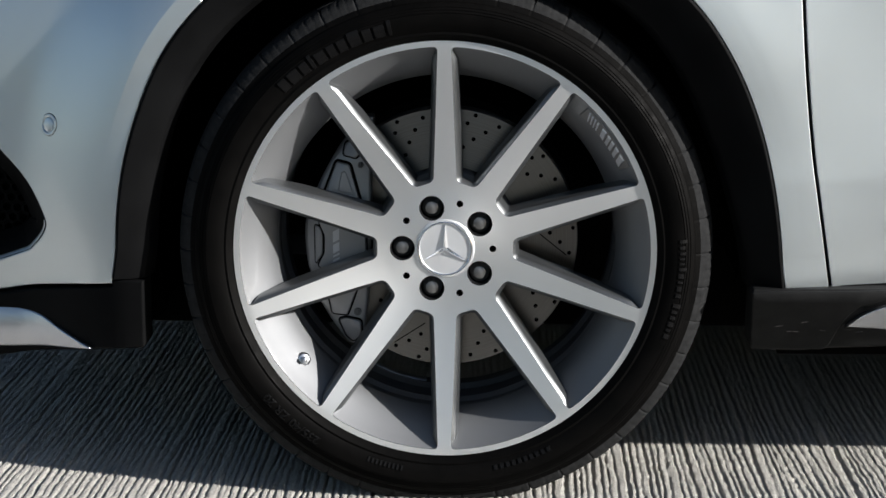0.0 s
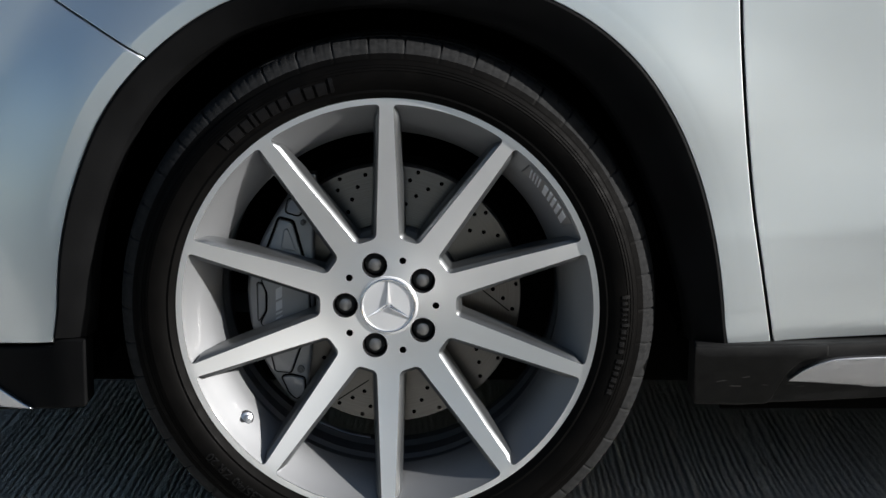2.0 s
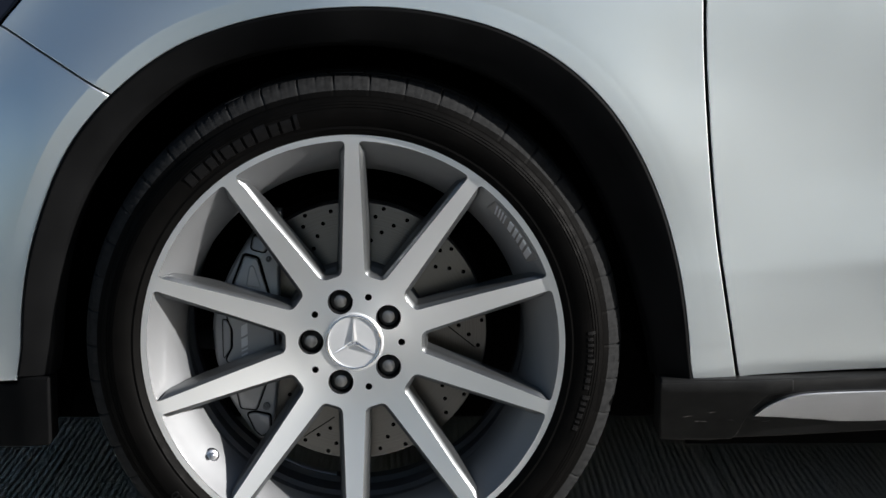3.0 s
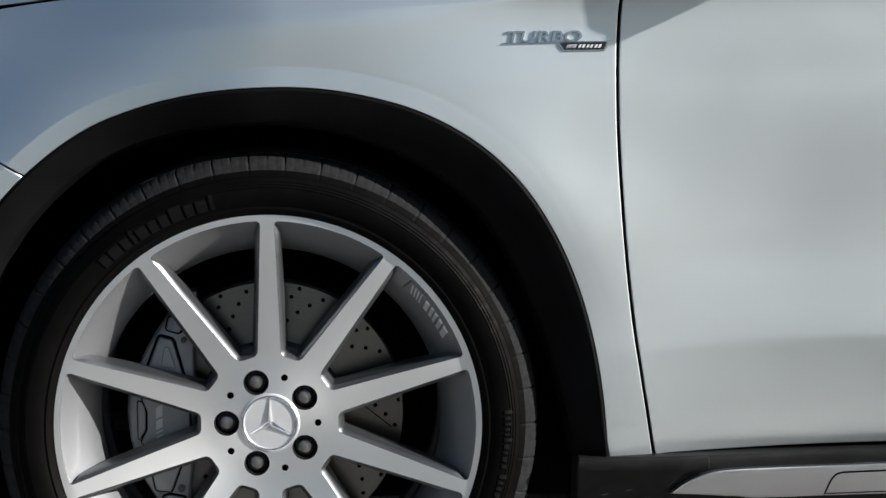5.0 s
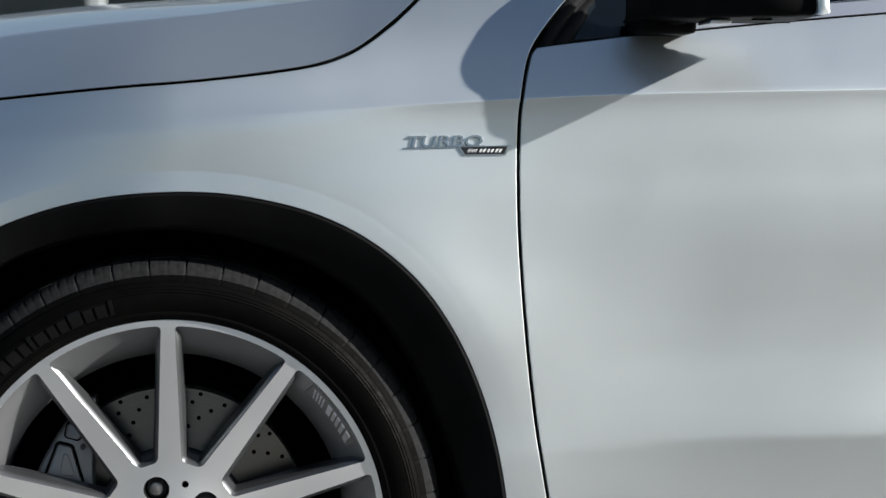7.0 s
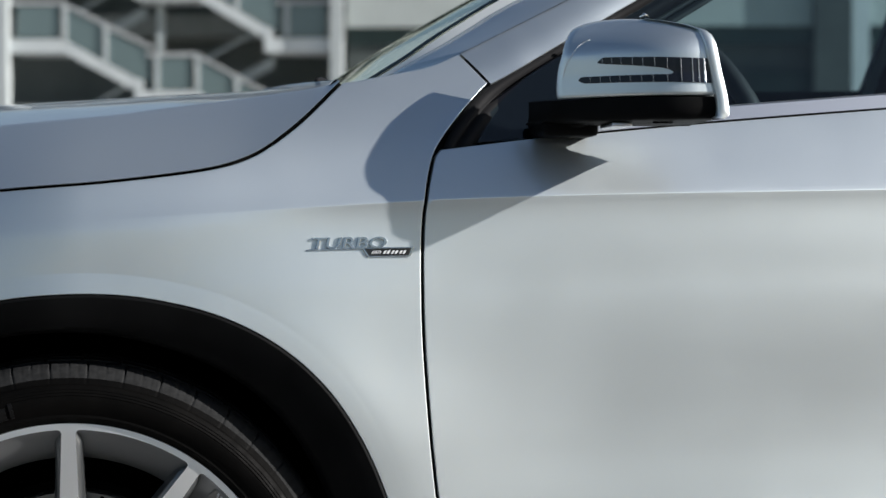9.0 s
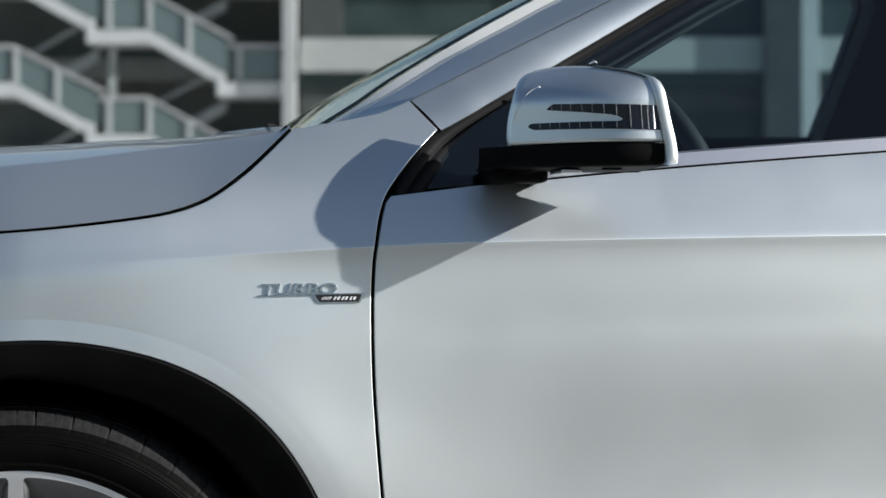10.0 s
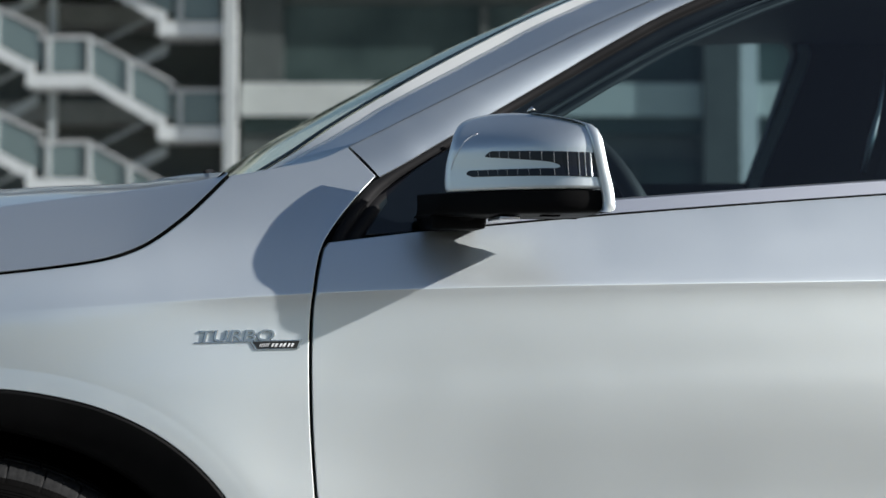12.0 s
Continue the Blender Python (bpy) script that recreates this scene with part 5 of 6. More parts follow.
        return Vector(((r - 0.72 * up) * math.cos(a), y - 0.69 * up, HUB.z + (r - 0.72 * up) * math.sin(a)))
    rows = []
    for k, q in enumerate([25.2, 25.5] + [26 + 19 * k / 16 for k in range(17)] + [45.6, 46.0]):
        end = q < 25.4 or q > 45.8
        rows.append([pocket(radians(q), u, h) for u, h in ((0.02, -0.0004), (0.06, 0.0014 if not end else -0.0004), (0.94, 0.0014 if not end else -0.0004), (1.0, -0.0006))])
    part("pocket_plate", strip(rows), STEEL, base, "dark grey plate in the wheel pocket", flat=True)
    for a0, a1 in ((43.9, 44.5), (42.7, 43.3), (41.5, 42.1), (40.3, 40.9), (36.9, 38.7), (34.9, 36.2), (33.0, 34.3), (30.6, 32.2), (27.6, 29.8)):
        bm = bmesh.new()
        lo = [bm.verts.new(pocket(radians(a), u, 0.0012)) for a, u in ((a0, 0.18), (a1, 0.18), (a1 - 1.4, 0.82), (a0 - 1.4, 0.82))]
        hi = [bm.verts.new(pocket(radians(a), u, 0.0030)) for a, u in ((a0 + 0.1, 0.22), (a1 - 0.1, 0.22), (a1 - 1.5, 0.78), (a0 - 1.3, 0.78))]
        bm.faces.new(hi)
        for i in range(4):
            j = (i + 1) % 4
            bm.faces.new((lo[i], lo[j], hi[j], hi[i]))
        bmesh.ops.recalc_face_normals(bm, faces=bm.faces)
        part("pocket_stroke", bm, SATIN, base, flat=True)
    # balance weights inside the barrel
    for a0, a1, y in ((97, 102.5, 0.10), (103, 109, 0.10), (232, 262, 0.16)):
        rows = [[(r * math.cos(radians(q)), y + dy, HUB.z + r * math.sin(radians(q))) for q in (a0 + (a1 - a0) * k / 12 for k in range(13))] for dy, r in ((0.0, 0.2280), (0.001, 0.2235), (0.010, 0.2235), (0.011, 0.2280))]
        part("balance_weight", strip(rows), SATIN, base, "stick-on balance weight")
    return base


front_wheel = make_wheel()


def make_tyre():
    wall = [(0.0120, 0.2660), (-0.0020, 0.2745), (-0.0085, 0.2790), (-0.0125, 0.2830), (-0.0118, 0.2860), (-0.0135, 0.2885), (-0.0175, 0.3000), (-0.0165, 0.3090), (-0.0155, 0.3095), (-0.0148, 0.3110), (-0.0085, 0.3221), (-0.0070, 0.3235), (-0.0045, 0.3244), (-0.0015, 0.3312), (0.0022, 0.3385), (0.0070, 0.3436), (0.0150, 0.3474), (0.0300, 0.3495), (0.0400, 0.3500), (0.0410, 0.3435), (0.0490, 0.3435), (0.0500, 0.3508), (0.0850, 0.3515), (0.0860, 0.3445), (0.0960, 0.3445), (0.0970, 0.3516), (0.1300, 0.3516), (0.1310, 0.3445), (0.1410, 0.3445), (0.1420, 0.3510), (0.1800, 0.3490), (0.2050, 0.3397), (0.2220, 0.3189), (0.2250, 0.3000), (0.2100, 0.2750), (0.2000, 0.2620)]
    prof = [(y - 0.0220 * smooth(0.2, 0.1, y), r) for y, r in wall]
    pitch, per = 46, 24
    n = pitch * per
    bm = bmesh.new()
    rows = []
    for k in range(n):
        a = 2 * math.pi * k / n
        q = k % per
        row = []
        for i, (y, r) in enumerate(prof):
            if 13 <= i <= 18:
                cut = 1.0 if q == 0 else (0.30 if q == 12 else 0.0)
                deep = 0.0034 * cut * smooth(-0.024, -0.010, y)
                r -= deep
                y += 0.001 * cut
            if 14 <= i <= 17 and q in (6, 18):
                r -= 0.0006
            if i in (21, 22, 25, 26) and q == 4:
                r -= 0.004
            z = HUB.z + r * math.sin(a)
            bulge = max(0.0, -z)
            row.append(bm.verts.new((r * math.cos(a), y - bulge * 0.5, max(z, 0.0))))
        rows.append(row)
    co = [[tuple(v.co) for v in row] for row in rows]
    bm.free()
    for name, lo, hi, mat, label in (("tyre", 0, 13, RUBBER, "black low-profile road tyre"), ("tread", 13, 32, TREAD, "dusty block tread of the tyre"), ("inner_sidewall", 32, len(prof), RUBBER, "")):
        ring = co + co[:1]
        bm = strip([[r[i] for i in range(lo, min(hi + 1, len(prof)))] for r in ring])
        bmesh.ops.recalc_face_normals(bm, faces=bm.faces)
        ob = part(name, bm, mat, front_wheel, label)
        ob.data.set_sharp_from_angle(angle=radians(38))

    def wall_y(r):
        return lerp_tab([(0.2885, -0.0355), (0.3000, -0.0395), (0.3090, -0.0385), (0.3225, -0.0305)], r)

    def bend(bm, r0, a_mid, inward):
        """Lays flat lettering along the sidewall. inward: the letters' feet point to the hub."""
        xs = [v.co.x for v in bm.verts]
        mid = (min(xs) + max(xs)) / 2
        for v in bm.verts:
            r = r0 + (v.co.y if inward else -v.co.y)
            a = a_mid + (-(v.co.x - mid) if inward else (v.co.x - mid)) / r0
            v.co = (r * math.cos(a), wall_y(r) - 0.0004 - v.co.z, HUB.z + r * math.sin(a))
        bmesh.ops.recalc_face_normals(bm, faces=bm.faces)
        return bm

    part("size_lettering", bend(text_bm("235/40 ZR 20", 0.0165, 0.0004), 0.2975, radians(228), True), RAISED_RUBBER, front_wheel, "raised black tyre size lettering", flat=True)

    def strokes(name, spans, r0, h, label):
        for a0, a1, k in spans:
            bm = bmesh.new()
            vs = []
            for i in range(5):
                a = radians(a0 + (a1 - a0) * i / 4)
                vs.append([bm.verts.new((r * math.cos(a), wall_y(r) - up, HUB.z + r * math.sin(a))) for r, up in [(r0 - 0.0004, -0.0004)] + [(r0 + h * k * j / 6, 0.0011) for j in range(7)] + [(r0 + h * k + 0.0004, -0.0004)]])
            for p, q in zip(vs, vs[1:]):
                for i in range(len(p) - 1):
                    bm.faces.new((p[i], p[i + 1], q[i + 1], q[i]))
            for row in (vs[0], vs[-1]):      # end walls down into the rubber
                low = [bm.verts.new(v.co + Vector((0, 0.0015, 0))) for v in row]
                for i in range(len(row) - 1):
                    bm.faces.new((row[i], row[i + 1], low[i + 1], low[i]))
            bmesh.ops.recalc_face_normals(bm, faces=bm.faces)
            part(name, bm, RAISED_RUBBER, front_wheel, label, flat=True)

    rng = random.Random(8)
    a, spans = 134.0, []
    for k in range(11):
        w = rng.uniform(1.9, 2.9) if k not in (3, 10) else 0.9
        spans.append((a, a - w, 0.78 if k in (3, 7, 10) else 0.62))
        a -= w + 0.8
    strokes("maker_bar", spans, 0.2905, 0.0240, "plain raised bar on the sidewall")
    a, spans = 4.0, []
    for k in range(16):
        w = rng.uniform(0.5, 1.2)
        spans.append((a, a - w, 1.0 if k in (0, 5, 10) else rng.uniform(0.6, 0.8)))
        a -= w + (0.7 if k != 9 else 1.6)
    strokes("model_bar", spans, 0.303, 0.0100, "plain raised bar on the sidewall")
    spans = [(250 + 1.1 * k, 250.5 + 1.1 * k, 1.0) for k in range(9)] + [(283 + 1.6 * k, 283.9 + 1.6 * k, 1.0) for k in range(10)]
    for r in (0.3110, 0.3145, 0.3180):
        ring = lathe([(wall_y(r - 0.0006) + 0.0001, r - 0.0006), (wall_y(r) - 0.0005, r), (wall_y(r + 0.0006) + 0.0001, r + 0.0006)], 160, HUB)
        part("sidewall_rib", ring, RUBBER, front_wheel)
    strokes("small_print_bar", spans, 0.291, 0.006, "small raised bar on the sidewall")


make_tyre()


def make_brake():
    y0 = 0.072
    prof = [(y0, 0.1745), (y0 + 0.0008, 0.1752), (y0 + 0.030, 0.1752), (y0 + 0.030, 0.1), (y0, 0.1), (y0, 0.1745)]
    spots = []
    for k in range(10):
        for r in (0.125, 0.1385, 0.152, 0.1655):
            spots.append((r, 75 + 36 * k - (r - 0.139) * 370))
        spots += [(0.1575, 44 + 36 * k), (0.1700, 41 + 36 * k), (0.1130, 60 + 36 * k)]
    holes = [ring_loop(0.0029, 10, r * math.cos(radians(a)), r * math.sin(radians(a))) for r, a in spots]
    v, f = fill(ring_loop(0.1748, 120), [ring_loop(0.098, 72)] + holes, 0.012)
    bm = bmesh.new()
    vs = [bm.verts.new((x, y0, z + HUB.z)) for x, z in v]
    for t in f:
        bm.faces.new([vs[i] for i in t])
    bmesh.ops.recalc_face_normals(bm, faces=bm.faces)
    if sum(q.normal.y for q in bm.faces) > 0:
        bmesh.ops.reverse_faces(bm, faces=bm.faces)
    disc = part("brake_disc", bm, DISC, car, "drilled steel brake disc with scored face")
    part("disc_edge", lathe([(y0, 0.1748), (y0 + 0.0015, 0.1756), (y0 + 0.012, 0.1756), (y0 + 0.014, 0.168), (y0 + 0.018, 0.168), (y0 + 0.020, 0.1756), (y0 + 0.032, 0.1756), (y0 + 0.033, 0.10)], 120, HUB), DISC, disc)
    # black ring inside the disc, painting the shade seen through the drilled holes
    part("disc_hole_depth", lathe([(y0 + 0.009, 0.172), (y0 + 0.009, 0.1)], 72, HUB), UNDER_AND_SHADE, disc)
    part("disc_hat", lathe([(y0 + 0.006, 0.099), (y0 - 0.004, 0.094), (y0 - 0.030, 0.088), (y0 - 0.034, 0.083), (y0 - 0.034, 0.03)], 72, HUB), WHEEL_PAINT, disc, "grey disc hat")
    part("dust_shield", lathe([(y0 + 0.050, 0.185), (y0 + 0.052, 0.05)], 60, HUB), UNDER_AND_SHADE, disc)
    # flat black strips on the disc: the slots' inner shade is put into colour
    for k in (0, 3):      # wiping slots across the face
        p, q = (Vector((r * math.cos(radians(a + 36 * k)), y0 - 0.0004, HUB.z + r * math.sin(radians(a + 36 * k)))) for r, a in ((0.162, -116), (0.122, -104)))
        w = (q - p).cross(Vector((0, 1, 0))).normalized() * 0.0007
        part("disc_slot", strip([[p - w, p + w], [q - w, q + w]]), UNDER_AND_SHADE, disc, flat=True)
    # caliper
    yc = 0.047
    body = [(-0.189, 0.362), (-0.1905, 0.338), (-0.187, 0.300), (-0.172, 0.250), (-0.157, 0.223), (-0.135, 0.191), (-0.128, 0.187), (-0.121, 0.193), (-0.110, 0.213), (-0.104, 0.262), (-0.100, 0.335), (-0.100, 0.410), (-0.096, 0.470), (-0.110, 0.488), (-0.133, 0.472), (-0.152, 0.446), (-0.167, 0.419), (-0.176, 0.398)]

    def flat(x, z):
        return yc + 0.45 * max(0.0, math.hypot(x, z - 0.335) - 0.168) + 0.05 * abs(z - 0.345)
    caliper = panel("brake_caliper", straight(rounded(body, 0.008, 4), 0.006), flat, CALIPER, car, "grey painted multi-piston brake caliper", step=0.012, edge=0.005, rings=4, depth=0.10)
    plates = (
        ("caliper_rib", [(-0.1460, 0.4410), (-0.1285, 0.4375), (-0.1140, 0.3850), (-0.1380, 0.3900), (-0.1620, 0.3985)], 0.0055, 0.0034),
        ("caliper_rib", [(-0.1390, 0.4290), (-0.1330, 0.4290), (-0.1230, 0.3990), (-0.1440, 0.4020)], 0.0075, 0.0008),
        ("caliper_rib", [(-0.1340, 0.4660), (-0.1370, 0.4500), (-0.1190, 0.4460), (-0.1060, 0.4700)], 0.0045, 0.0022),
        ("caliper_face", [(-0.1700, 0.3600), (-0.1600, 0.3740), (-0.1080, 0.3700), (-0.1060, 0.3080), (-0.1500, 0.2860), (-0.1720, 0.3000), (-0.1625, 0.3180), (-0.1620, 0.3430)], 0.0050, 0.0018),
        ("caliper_rib", [(-0.1760, 0.3560), (-0.1690, 0.3540), (-0.1650, 0.3430), (-0.1655, 0.3170), (-0.1755, 0.3020)], 0.0028, 0.0012),
        ("caliper_rib", [(-0.1600, 0.2690), (-0.1180, 0.2740), (-0.1330, 0.2330), (-0.1540, 0.2330)], 0.0050, 0.0022),
        ("caliper_rib", [(-0.1450, 0.2250), (-0.1337, 0.2284), (-0.1150, 0.2246), (-0.1150, 0.2040), (-0.1266, 0.1935), (-0.1356, 0.2015)], 0.0050, 0.0024))
    for name, line, up, gap in plates:
        line = line[::-1] if area(line) < 0 else line
        soft = rounded(line, 0.0035, 3)
        panel(name, straight(soft, 0.005), lambda x, z, up=up: flat(x, z) - up, CALIPER, caliper, "", step=0.012, edge=0.0020, rings=3, depth=0.010)
        # flat black sheet round each plate, painting the shade of a groove
        panel("caliper_groove", straight(offset(soft, gap), 0.006), lambda x, z, up=up: flat(x, z) - up * 0.25, UNDER_AND_SHADE, caliper, "", step=0.02, edge=0.0003, rings=1, depth=0.001)
    # pale slanted strokes up the face
    for z0, z1 in ((0.3005, 0.3030), (0.3065, 0.3090), (0.3125, 0.3150), (0.3180, 0.3300), (0.3330, 0.3480)):
        bm = bmesh.new()
        bm.faces.new([bm.verts.new((x, flat(x, z) - 0.0055, z)) for x, z in ((-0.1510, z0), (-0.1425, z0 + 0.0045), (-0.1425, z1 + 0.0045), (-0.1510, z1))])
        part("caliper_stroke", bm, WHITE_BAR, caliper, "" if z0 > 0.301 else "plain pale bar on the caliper", flat=True)
    for x, z, r in ((-0.1195, 0.2370, 0.0052), (-0.1138, 0.4368, 0.0040)):
        part("caliper_bolt", lathe([(-0.0035, 0.0001), (-0.0035, r * 0.55), (-0.0020, r * 0.60), (-0.0050, r * 0.70), (-0.0050, r * 0.95), (0.006, r)], 6 * 4, (x, flat(x, z), z)), STEEL, caliper, "dark socket-head caliper bolt")
    part("caliper_bracket", box(-0.1100, -0.0965, 0.050, 0.085, 0.480, 0.5015, 0.0015), STEEL, caliper, "steel pad bracket above the caliper")
    part("suspension_link", tube([(-0.25, 0.20, 0.30), (-0.1, 0.16, 0.30), (0.02, 0.13, 0.29)], 0.014, 12), STEEL, car, "steel suspension link")
    part("drive_shaft", tube([(0.0, 0.10, 0.335), (0.0, 0.40, 0.33)], 0.03, 14), UNDER_AND_SHADE, car)


make_brake()


def spare_wheels():
    """The other three wheels: the same parts at the other hubs."""
    kids = list(front_wheel.children)
    for name, at, turn in (("rear_wheel", (2.66, 0.0), 0.0), ("front_wheel", (0.0, 1.84), math.pi), ("rear_wheel", (2.66, 1.84), math.pi)):
        m = Matrix.Translation((at[0], at[1], 0.0)) @ Matrix.Rotation(turn, 4, "Z")
        base = new(name, front_wheel.data)
        base.parent = car
        base.matrix_basis = m
        tagged(base, "ten-spoke alloy wheel with machined silver face")
        for kid in kids:
            if kid.name.split(".")[0] in ("spoke_face", "spoke_flank", "spoke_backs", "wheel_bolt", "centre_cap", "tyre", "tread", "inner_sidewall"):
                ob = new(kid.name.split(".")[0], kid.data)
                ob.parent = base


spare_wheels()


# ---- the rest of the body, which closes the car ----
def make_shell():
    part("underbody", box(0.46, 3.3, 0.16, 1.70, 0.155, 0.28), UNDER_AND_SHADE, car, "black underbody")
    part("front_underbody", box(-0.45, 0.46, 0.36, 1.48, 0.165, 0.28), UNDER_AND_SHADE, car)
    part("nose_block", box(-0.78, -0.45, 0.26, 1.58, 0.155, 0.76), UNDER_AND_SHADE, car)
    part("front_inner", box(-0.45, 0.42, 0.38, 1.46, 0.24, 0.84), UNDER_AND_SHADE, car)
    part("floor_side", box(0.46, 3.2, 0.10, 0.13, 0.22, 0.97), UNDER_AND_SHADE, car)
    part("inner_flank", box(-0.6, 3.25, 1.74, 1.78, 0.16, 1.02), UNDER_AND_SHADE, car)
    for ob in (fender, door, quarter):      # the far side mirrors this one
        far = new(ob.name.split(".")[0], ob.data)
        far.parent = car
        far.matrix_basis = Matrix.Translation((0, 1.84, 0)) @ Matrix.Diagonal((1, -1, 1, 1))
    # nose between the two flanks
    rows = []
    for k in range(9):
        z = 0.222 + 0.068 * k
        rows.append([(-0.79 - 0.10 * (1 - ((y - 0.92) / 0.72) ** 2), y, z) for y in (0.20 + 1.44 * j / 16 for j in range(17))])
    part("nose", strip(rows), PAINT, car, "silver nose")
    part("tail", box(3.25, 3.32, 0.06, 1.80, 0.3, 1.15), PAINT, car)
    part("dashboard", box(0.62, 1.0, 0.14, 1.70, 0.84, 1.020, 0.03), CABIN, car, "dark dashboard")
    part("firewall", box(0.50, 0.56, 0.12, 1.72, 0.24, 0.98), UNDER_AND_SHADE, car)
    # roof
    rows = []
    for i in range(14):
        s = i / 13
        x = 1.28 + 1.9 * s
        zt = 1.445 + 0.05 * math.sin(math.pi * (s * 0.8 + 0.1)) - 0.14 * s ** 3
        rows.append([(x, 0.25 + 1.34 * j / 12, zt + 0.03 * math.sin(math.pi * j / 12)) for j in range(13)])
    part("roof", strip(rows), PAINT, car, "silver roof")
    part("headliner", strip([[(x - 0.05 * (i == 0), y, z - 0.025) for x, y, z in r] for i, r in enumerate(rows)]), CABIN, car, "dark headliner")
    part("rear_screen", strip([[(3.16, 0.25 + 1.34 * j / 6, 1.34) for j in range(7)], [(3.26, 0.15 + 1.54 * j / 6, 1.1) for j in range(7)]]), SIDE_GLASS, car)
    # near side behind the front window: pillar and rear pane
    part("centre_pillar", strip([[(1.60, pane_y(0, 1.0) + 0.01, 1.03), (1.68, 0.22, 1.44)], [(1.72, pane_y(0, 1.0) + 0.01, 1.04), (1.78, 0.22, 1.44)]]), GLOSS_BLACK, car)
    part("rear_side_window", strip([[(1.72, 0.065, 1.04), (1.78, 0.235, 1.44)], [(3.0, 0.10, 1.12), (2.8, 0.26, 1.42)]]), SIDE_GLASS, car)
    # far door frame with its window opening
    hole = rounded([(1.00, 1.135), (1.02, 1.20), (1.22, 1.37), (1.40, 1.450), (1.623, 1.4580), (1.750, 1.4670), (1.7690, 1.4400), (1.7050, 1.230), (1.6790, 1.148)], [0.01, 0.02, 0.05, 0.05, 0.04, 0.02, 0.02, 0.02, 0.01])
    frame_line = [(0.60, 1.0), (0.60, 1.06), (0.95, 1.36), (1.15, 1.52), (1.4, 1.62), (2.1, 1.62), (2.1, 1.0)]
    v, f = fill(straight(frame_line, 0.05), [straight(hole, 0.03)], 0.08)
    bm = bmesh.new()
    vs = [bm.verts.new((x, 1.70 - 0.2 * (z - 1.0), z)) for x, z in v]
    for t in f:
        bm.faces.new([vs[i] for i in t])
    ext = bmesh.ops.extrude_face_region(bm, geom=bm.faces[:])
    bmesh.ops.translate(bm, vec=(0, 0.03, 0), verts=[q for q in ext["geom"] if isinstance(q, bmesh.types.BMVert)])
    part("passenger_window_frame", bm, CABIN, car, "dark passenger window surround", flat=True)
    # the pillar trim's highlight, put into the colour of a pale strip
    pts = [(x, 1.675 - 0.2 * (z - 1.0), z) for x, z in curve_pts([(1.676, 1.12), (1.690, 1.17), (1.7623, 1.3678), (1.7805, 1.4304), (1.7759, 1.4551)], 0.02)]
    part("seat_belt", strip([[(x - 0.012, y, z) for x, y, z in pts], [(x + 0.012, y - 0.006, z) for x, y, z in pts]]), Mat("grey_belt_webbing", (0.55, 0.60, 0.63), 0.6).mat, car, "pale streak along the pillar trim")
    # steering wheel
    bm = bmesh.new()
    c, nrm = Vector((1.01, 0.46, 0.962)), Vector((0.92, 0, 0.40)).normalized()
    u, w = Vector((0, 1, 0)), nrm.cross(Vector((0, 1, 0)))
    ring = [c + (u * math.cos(a) + w * math.sin(a)) * 0.185 for a in (2 * math.pi * k / 40 for k in range(41))]
    wheel_ob = part("steering_wheel", tube(ring, 0.016, 10, False), Mat("black_leather", (0.035, 0.037, 0.04), 0.45).mat, car, "black leather steering wheel rim")
    part("steering_hub", tube([c - nrm * 0.10, c - nrm * 0.03], [0.04, 0.07], 16), CABIN, wheel_ob)
    # front seats
    for y in (0.46, 1.30):
        bm = bmesh.new()
        rows = []
        for i in range(9):
            s = i / 8
            x, z = 1.72 + 0.22 * s, 0.62 + 0.62 * s
            wd = 0.25 - 0.06 * s
            rows.append([(x + 0.05 * math.cos(math.pi * j / 8) ** 2 - 0.05, y - wd + 2 * wd * j / 8, z) for j in range(9)])
        seat = part("seat", strip(rows), CABIN, car, "dark front seat")
        part("headrest", box(1.93, 2.02, y - 0.13, y + 0.13, 1.27, 1.42, 0.03), CABIN, seat)
    # bright seat-belt tongue near the driver's shoulder
    part("belt_tongue", tube([(1.436, 0.50, 1.092), (1.452, 0.50, 1.15), (1.466, 0.50, 1.20), (1.476, 0.50, 1.26)], [0.004, 0.007, 0.004, 0.002], 8), SATIN, car, "shiny belt tongue")
    # wiper pivot at the foot of the screen
    part("wiper_arm", tube([(0.338, 0.30, 1.050), (0.340, 0.305, 1.0625), (0.348, 0.33, 1.0665), (0.40, 0.55, 1.064), (0.45, 0.80, 1.062)], [0.0055, 0.0050, 0.0035, 0.003, 0.003], 8), SEAL, car, "black wiper arm")


make_shell()


# ---- the building behind ----
YAW_B = radians(-11.0)
B_EYE = Vector((0.1156, -2.4634, 0.0))
B_FWD = Vector((-math.sin(YAW_B), math.cos(YAW_B), 0))
B_FRAME = Matrix.Translation(B_EYE + B_FWD * 50.0) @ Matrix.Rotation(YAW_B, 4, "Z")


def beam(bm, p, q, high, y0, y1):
    """A sloping or level beam in the facade's plane: p and q are its top ends (u, z)."""
    vs = [bm.verts.new((a[0], y, a[1] - h)) for y in (y0, y1) for a in (p, q) for h in (0.0, high)]
    for t in ((0, 1, 3, 2), (4, 6, 7, 5), (0, 2, 6, 4), (1, 5, 7, 3), (0, 4, 5, 1), (2, 3, 7, 6)):
        bm.faces.new([vs[i] for i in t])
    return bm


def b_part(name, bm, mat, parent, label=""):
    ob = part(name, bm, mat, parent, label, flat=True)
    ob.matrix_parent_inverse = Matrix()
    return ob


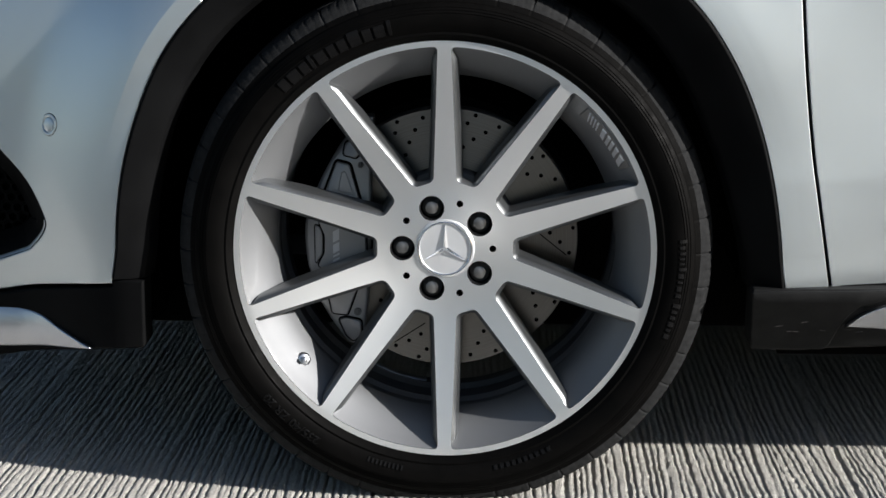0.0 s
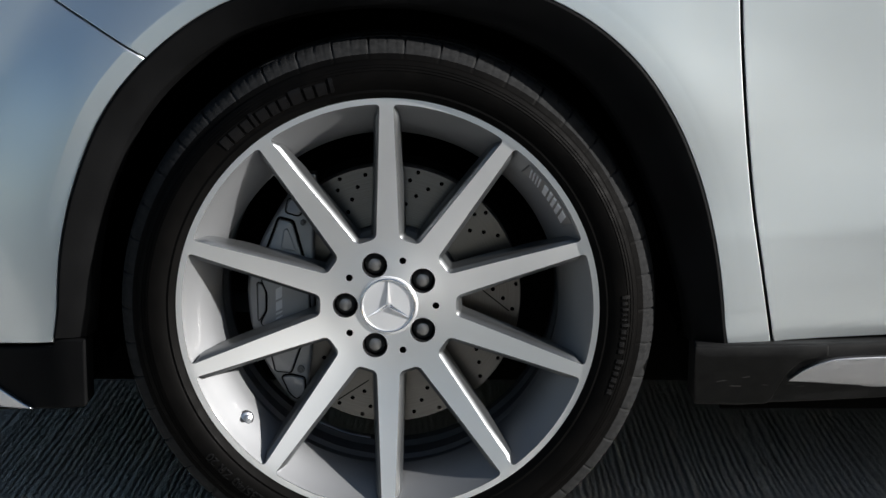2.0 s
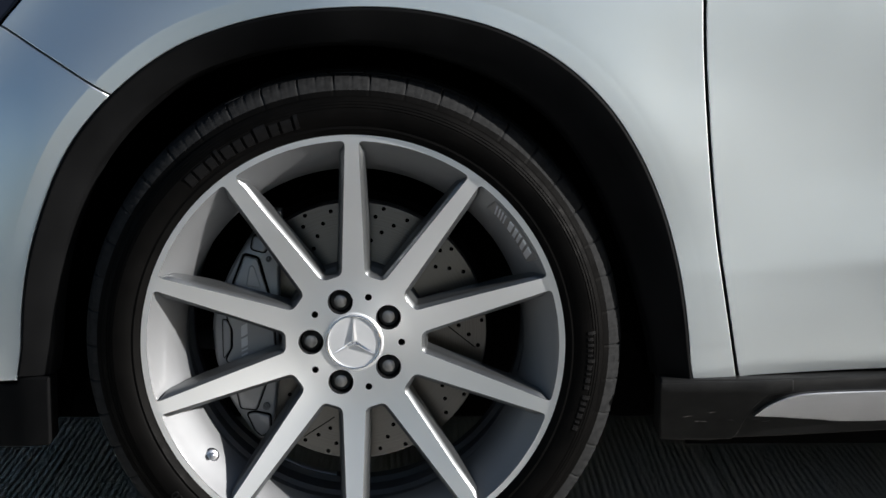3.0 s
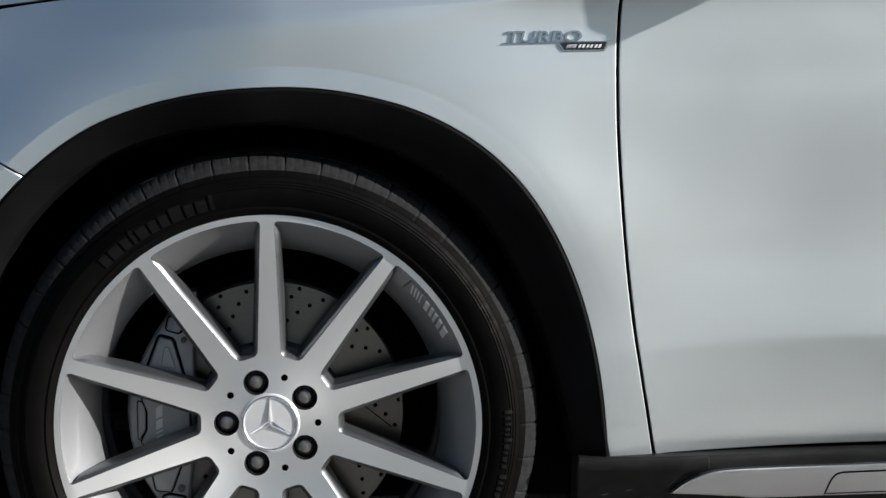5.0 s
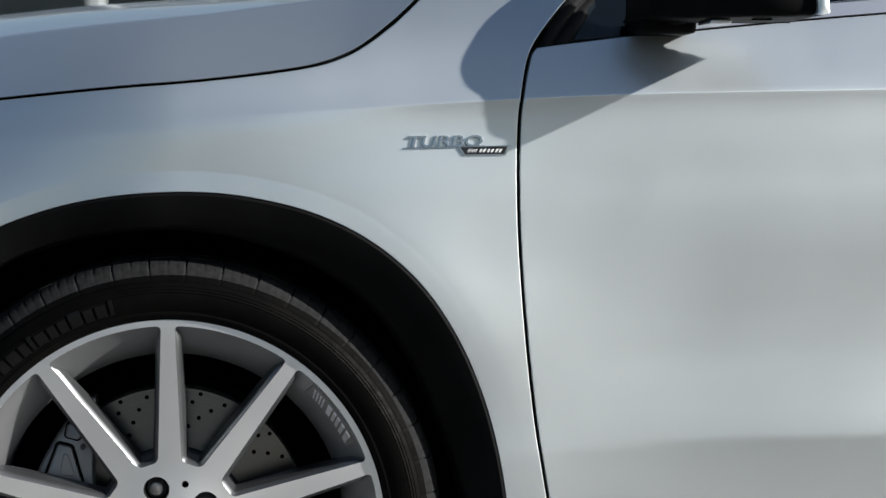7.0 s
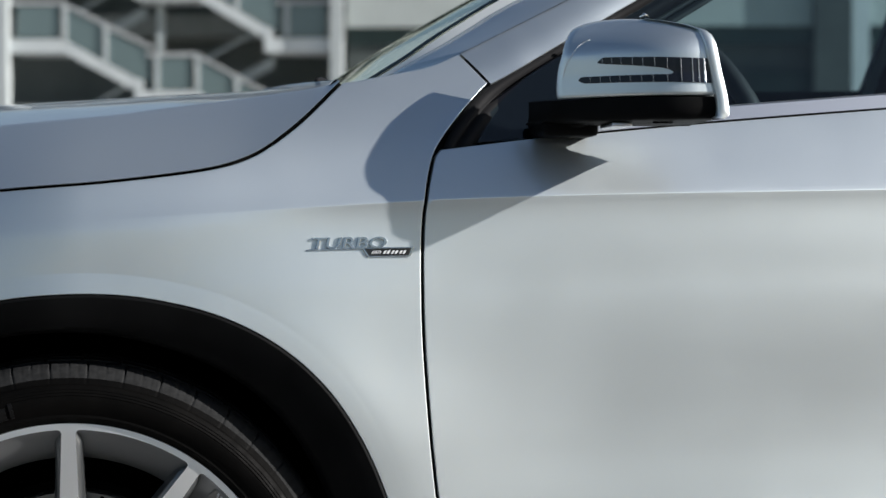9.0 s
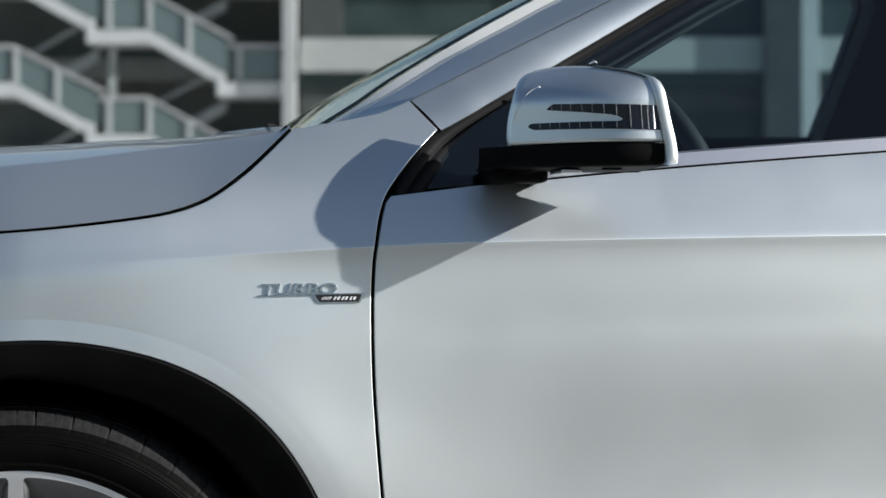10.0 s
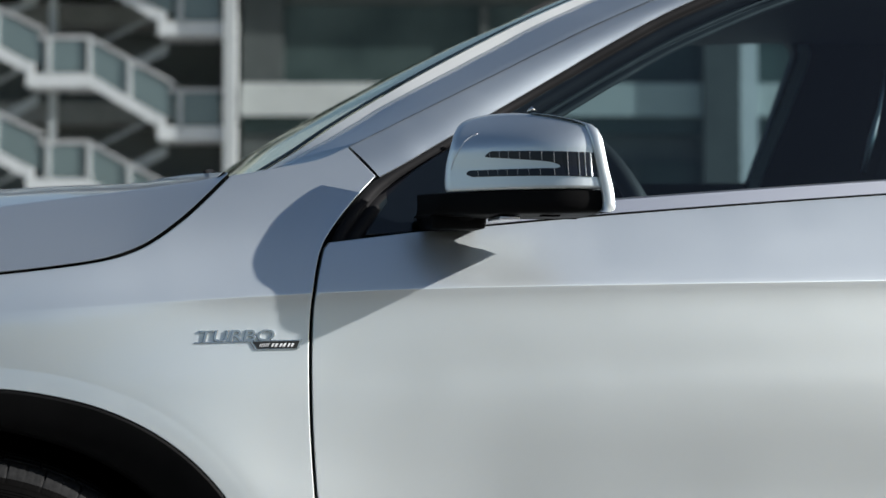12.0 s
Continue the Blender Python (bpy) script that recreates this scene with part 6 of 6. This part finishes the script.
def make_building():
    bld = thing("office_building", "grey office building with pale bands and dark glazing", "building", at=B_FRAME)
    stair = thing("outside_staircase", "pale painted steel staircase zigzagging up the facade", "staircase", at=B_FRAME)
    S = 2.74
    # facade right of the stair: floors of glazing between pale bands
    for k in range(-1, 1):
        z = 5.76 + 4.1 * k
        b_part("facade_band", box(-4.7, 34.0, 0.0, 0.5, max(z, 0.0), z + 0.86), BEIGE, bld, "pale spandrel band")
        b_part("window_head", box(-4.7, 34.0, 0.25, 0.5, z - 0.45, z), BUILDING_GLASS, bld, "greenish glazing strip")
        b_part("window_glass", box(-3.62, 34.0, 0.45, 0.5, z + 0.86, z + 2.95), BUILDING_GLASS, bld, "dark greenish window band")
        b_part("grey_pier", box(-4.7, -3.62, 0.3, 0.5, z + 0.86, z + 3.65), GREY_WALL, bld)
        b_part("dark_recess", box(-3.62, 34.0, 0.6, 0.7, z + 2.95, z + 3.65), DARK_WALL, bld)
        for u in (1.66, 5.6, 13.5, 17.5):
            b_part("window_mullion", box(u - 0.10, u + 0.10, 0.2, 0.47, z + 0.86, z + 2.95), GREY_WALL, bld)
    for u0, u1 in ((7.35, 8.30), (20.0, 21.0)):
        b_part("grey_column", box(u0, u1, -0.35, 0.5, 0.0, 9.45), GREY_WALL, bld, "grey column")
        b_part("pale_column", box(u1, u1 + 0.45, -0.3, 0.5, 0.0, 9.45), STAIR_PAINT, bld, "pale column edge")
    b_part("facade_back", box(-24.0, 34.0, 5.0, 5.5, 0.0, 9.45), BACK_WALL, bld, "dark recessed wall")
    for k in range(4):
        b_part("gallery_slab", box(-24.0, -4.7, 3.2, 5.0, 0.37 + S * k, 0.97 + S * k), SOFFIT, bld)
    b_part("roof_slab", box(-24.0, 34.0, -0.4, 12.0, 9.45, 9.9), BEIGE, bld)
    b_part("end_wall", box(-24.4, -24.0, -0.4, 5.5, 0.0, 9.45), GREY_WALL, bld)
    # stair: columns, landings, flights, railings
    for u0, u1 in ((-5.12, -4.80), (-13.94, -13.60), (-22.6, -22.2)):
        b_part("column", box(u0, u1, -0.25, 0.2, 0.0, 9.45), POST, stair, "pale steel column")
    for k in range(-1, 2):
        zr = 5.50 + S * k        # landings by the columns
        zm = 6.90 + S * k        # landings half way
        for u0, u1, z in ((-6.85, -5.16, zr), (-10.27, -8.69, zm - 0.02), (-13.6, -12.19, zr)):
            b_part("landing", box(u0, u1, 0.0, 1.5, z - 0.38, z - 0.02), STAIR_PAINT, stair, "pale landing edge")
            b_part("landing_glass", box(u0 + 0.42 if u0 > -12 else u0 + 0.2, u1 - 0.1, 0.05, 0.07, z + 0.02, z + 0.84), RAIL_GLASS, stair)
            b_part("landing_rail", box(u0 + 0.30 if u0 > -12 else u0, u1, 0.02, 0.10, z + 0.87, z + 0.98), HANDRAIL, stair)
        for p, q in (((-8.69, zm - 0.02), (-6.70, zr + 0.22)), ((-12.19, zr - 0.02), (-10.12, zm - S + 0.22))):
            b_part("flight", beam(bmesh.new(), p, q, 0.34, 0.0, 0.12), STAIR_PAINT, stair, "pale stair stringer")
            b_part("flight_foot", box(q[0] - 0.17, q[0] + 0.04, -0.01, 0.14, q[1] - 0.60, q[1] + 0.02), STAIR_PAINT, stair)
            b_part("flight_glass", beam(bmesh.new(), (p[0], p[1] + 0.86), (q[0] + 0.2, q[1] + 0.78), 0.84, 0.05, 0.07), RAIL_GLASS, stair)
            b_part("flight_rail", beam(bmesh.new(), (p[0], p[1] + 1.0), (q[0] + 0.3, q[1] + 0.92), 0.11, 0.02, 0.10), HANDRAIL, stair)
            m = ((p[0] + q[0]) / 2 + 0.1, (p[1] + q[1]) / 2)
            for u, z in ((p[0] + 0.05, p[1]), m, (q[0] + 0.42, q[1] - 0.24)):
                b_part("rail_post", box(u - 0.06, u + 0.06, 0.0, 0.12, z - 0.1, z + 0.92), POST, stair)
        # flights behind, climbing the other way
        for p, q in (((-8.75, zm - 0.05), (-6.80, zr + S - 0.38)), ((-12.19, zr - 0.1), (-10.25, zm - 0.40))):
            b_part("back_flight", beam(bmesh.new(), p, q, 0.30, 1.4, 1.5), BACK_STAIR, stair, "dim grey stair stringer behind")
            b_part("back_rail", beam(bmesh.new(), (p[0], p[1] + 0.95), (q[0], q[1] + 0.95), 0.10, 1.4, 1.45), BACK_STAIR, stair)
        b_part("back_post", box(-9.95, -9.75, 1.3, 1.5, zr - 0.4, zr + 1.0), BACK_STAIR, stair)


make_building()
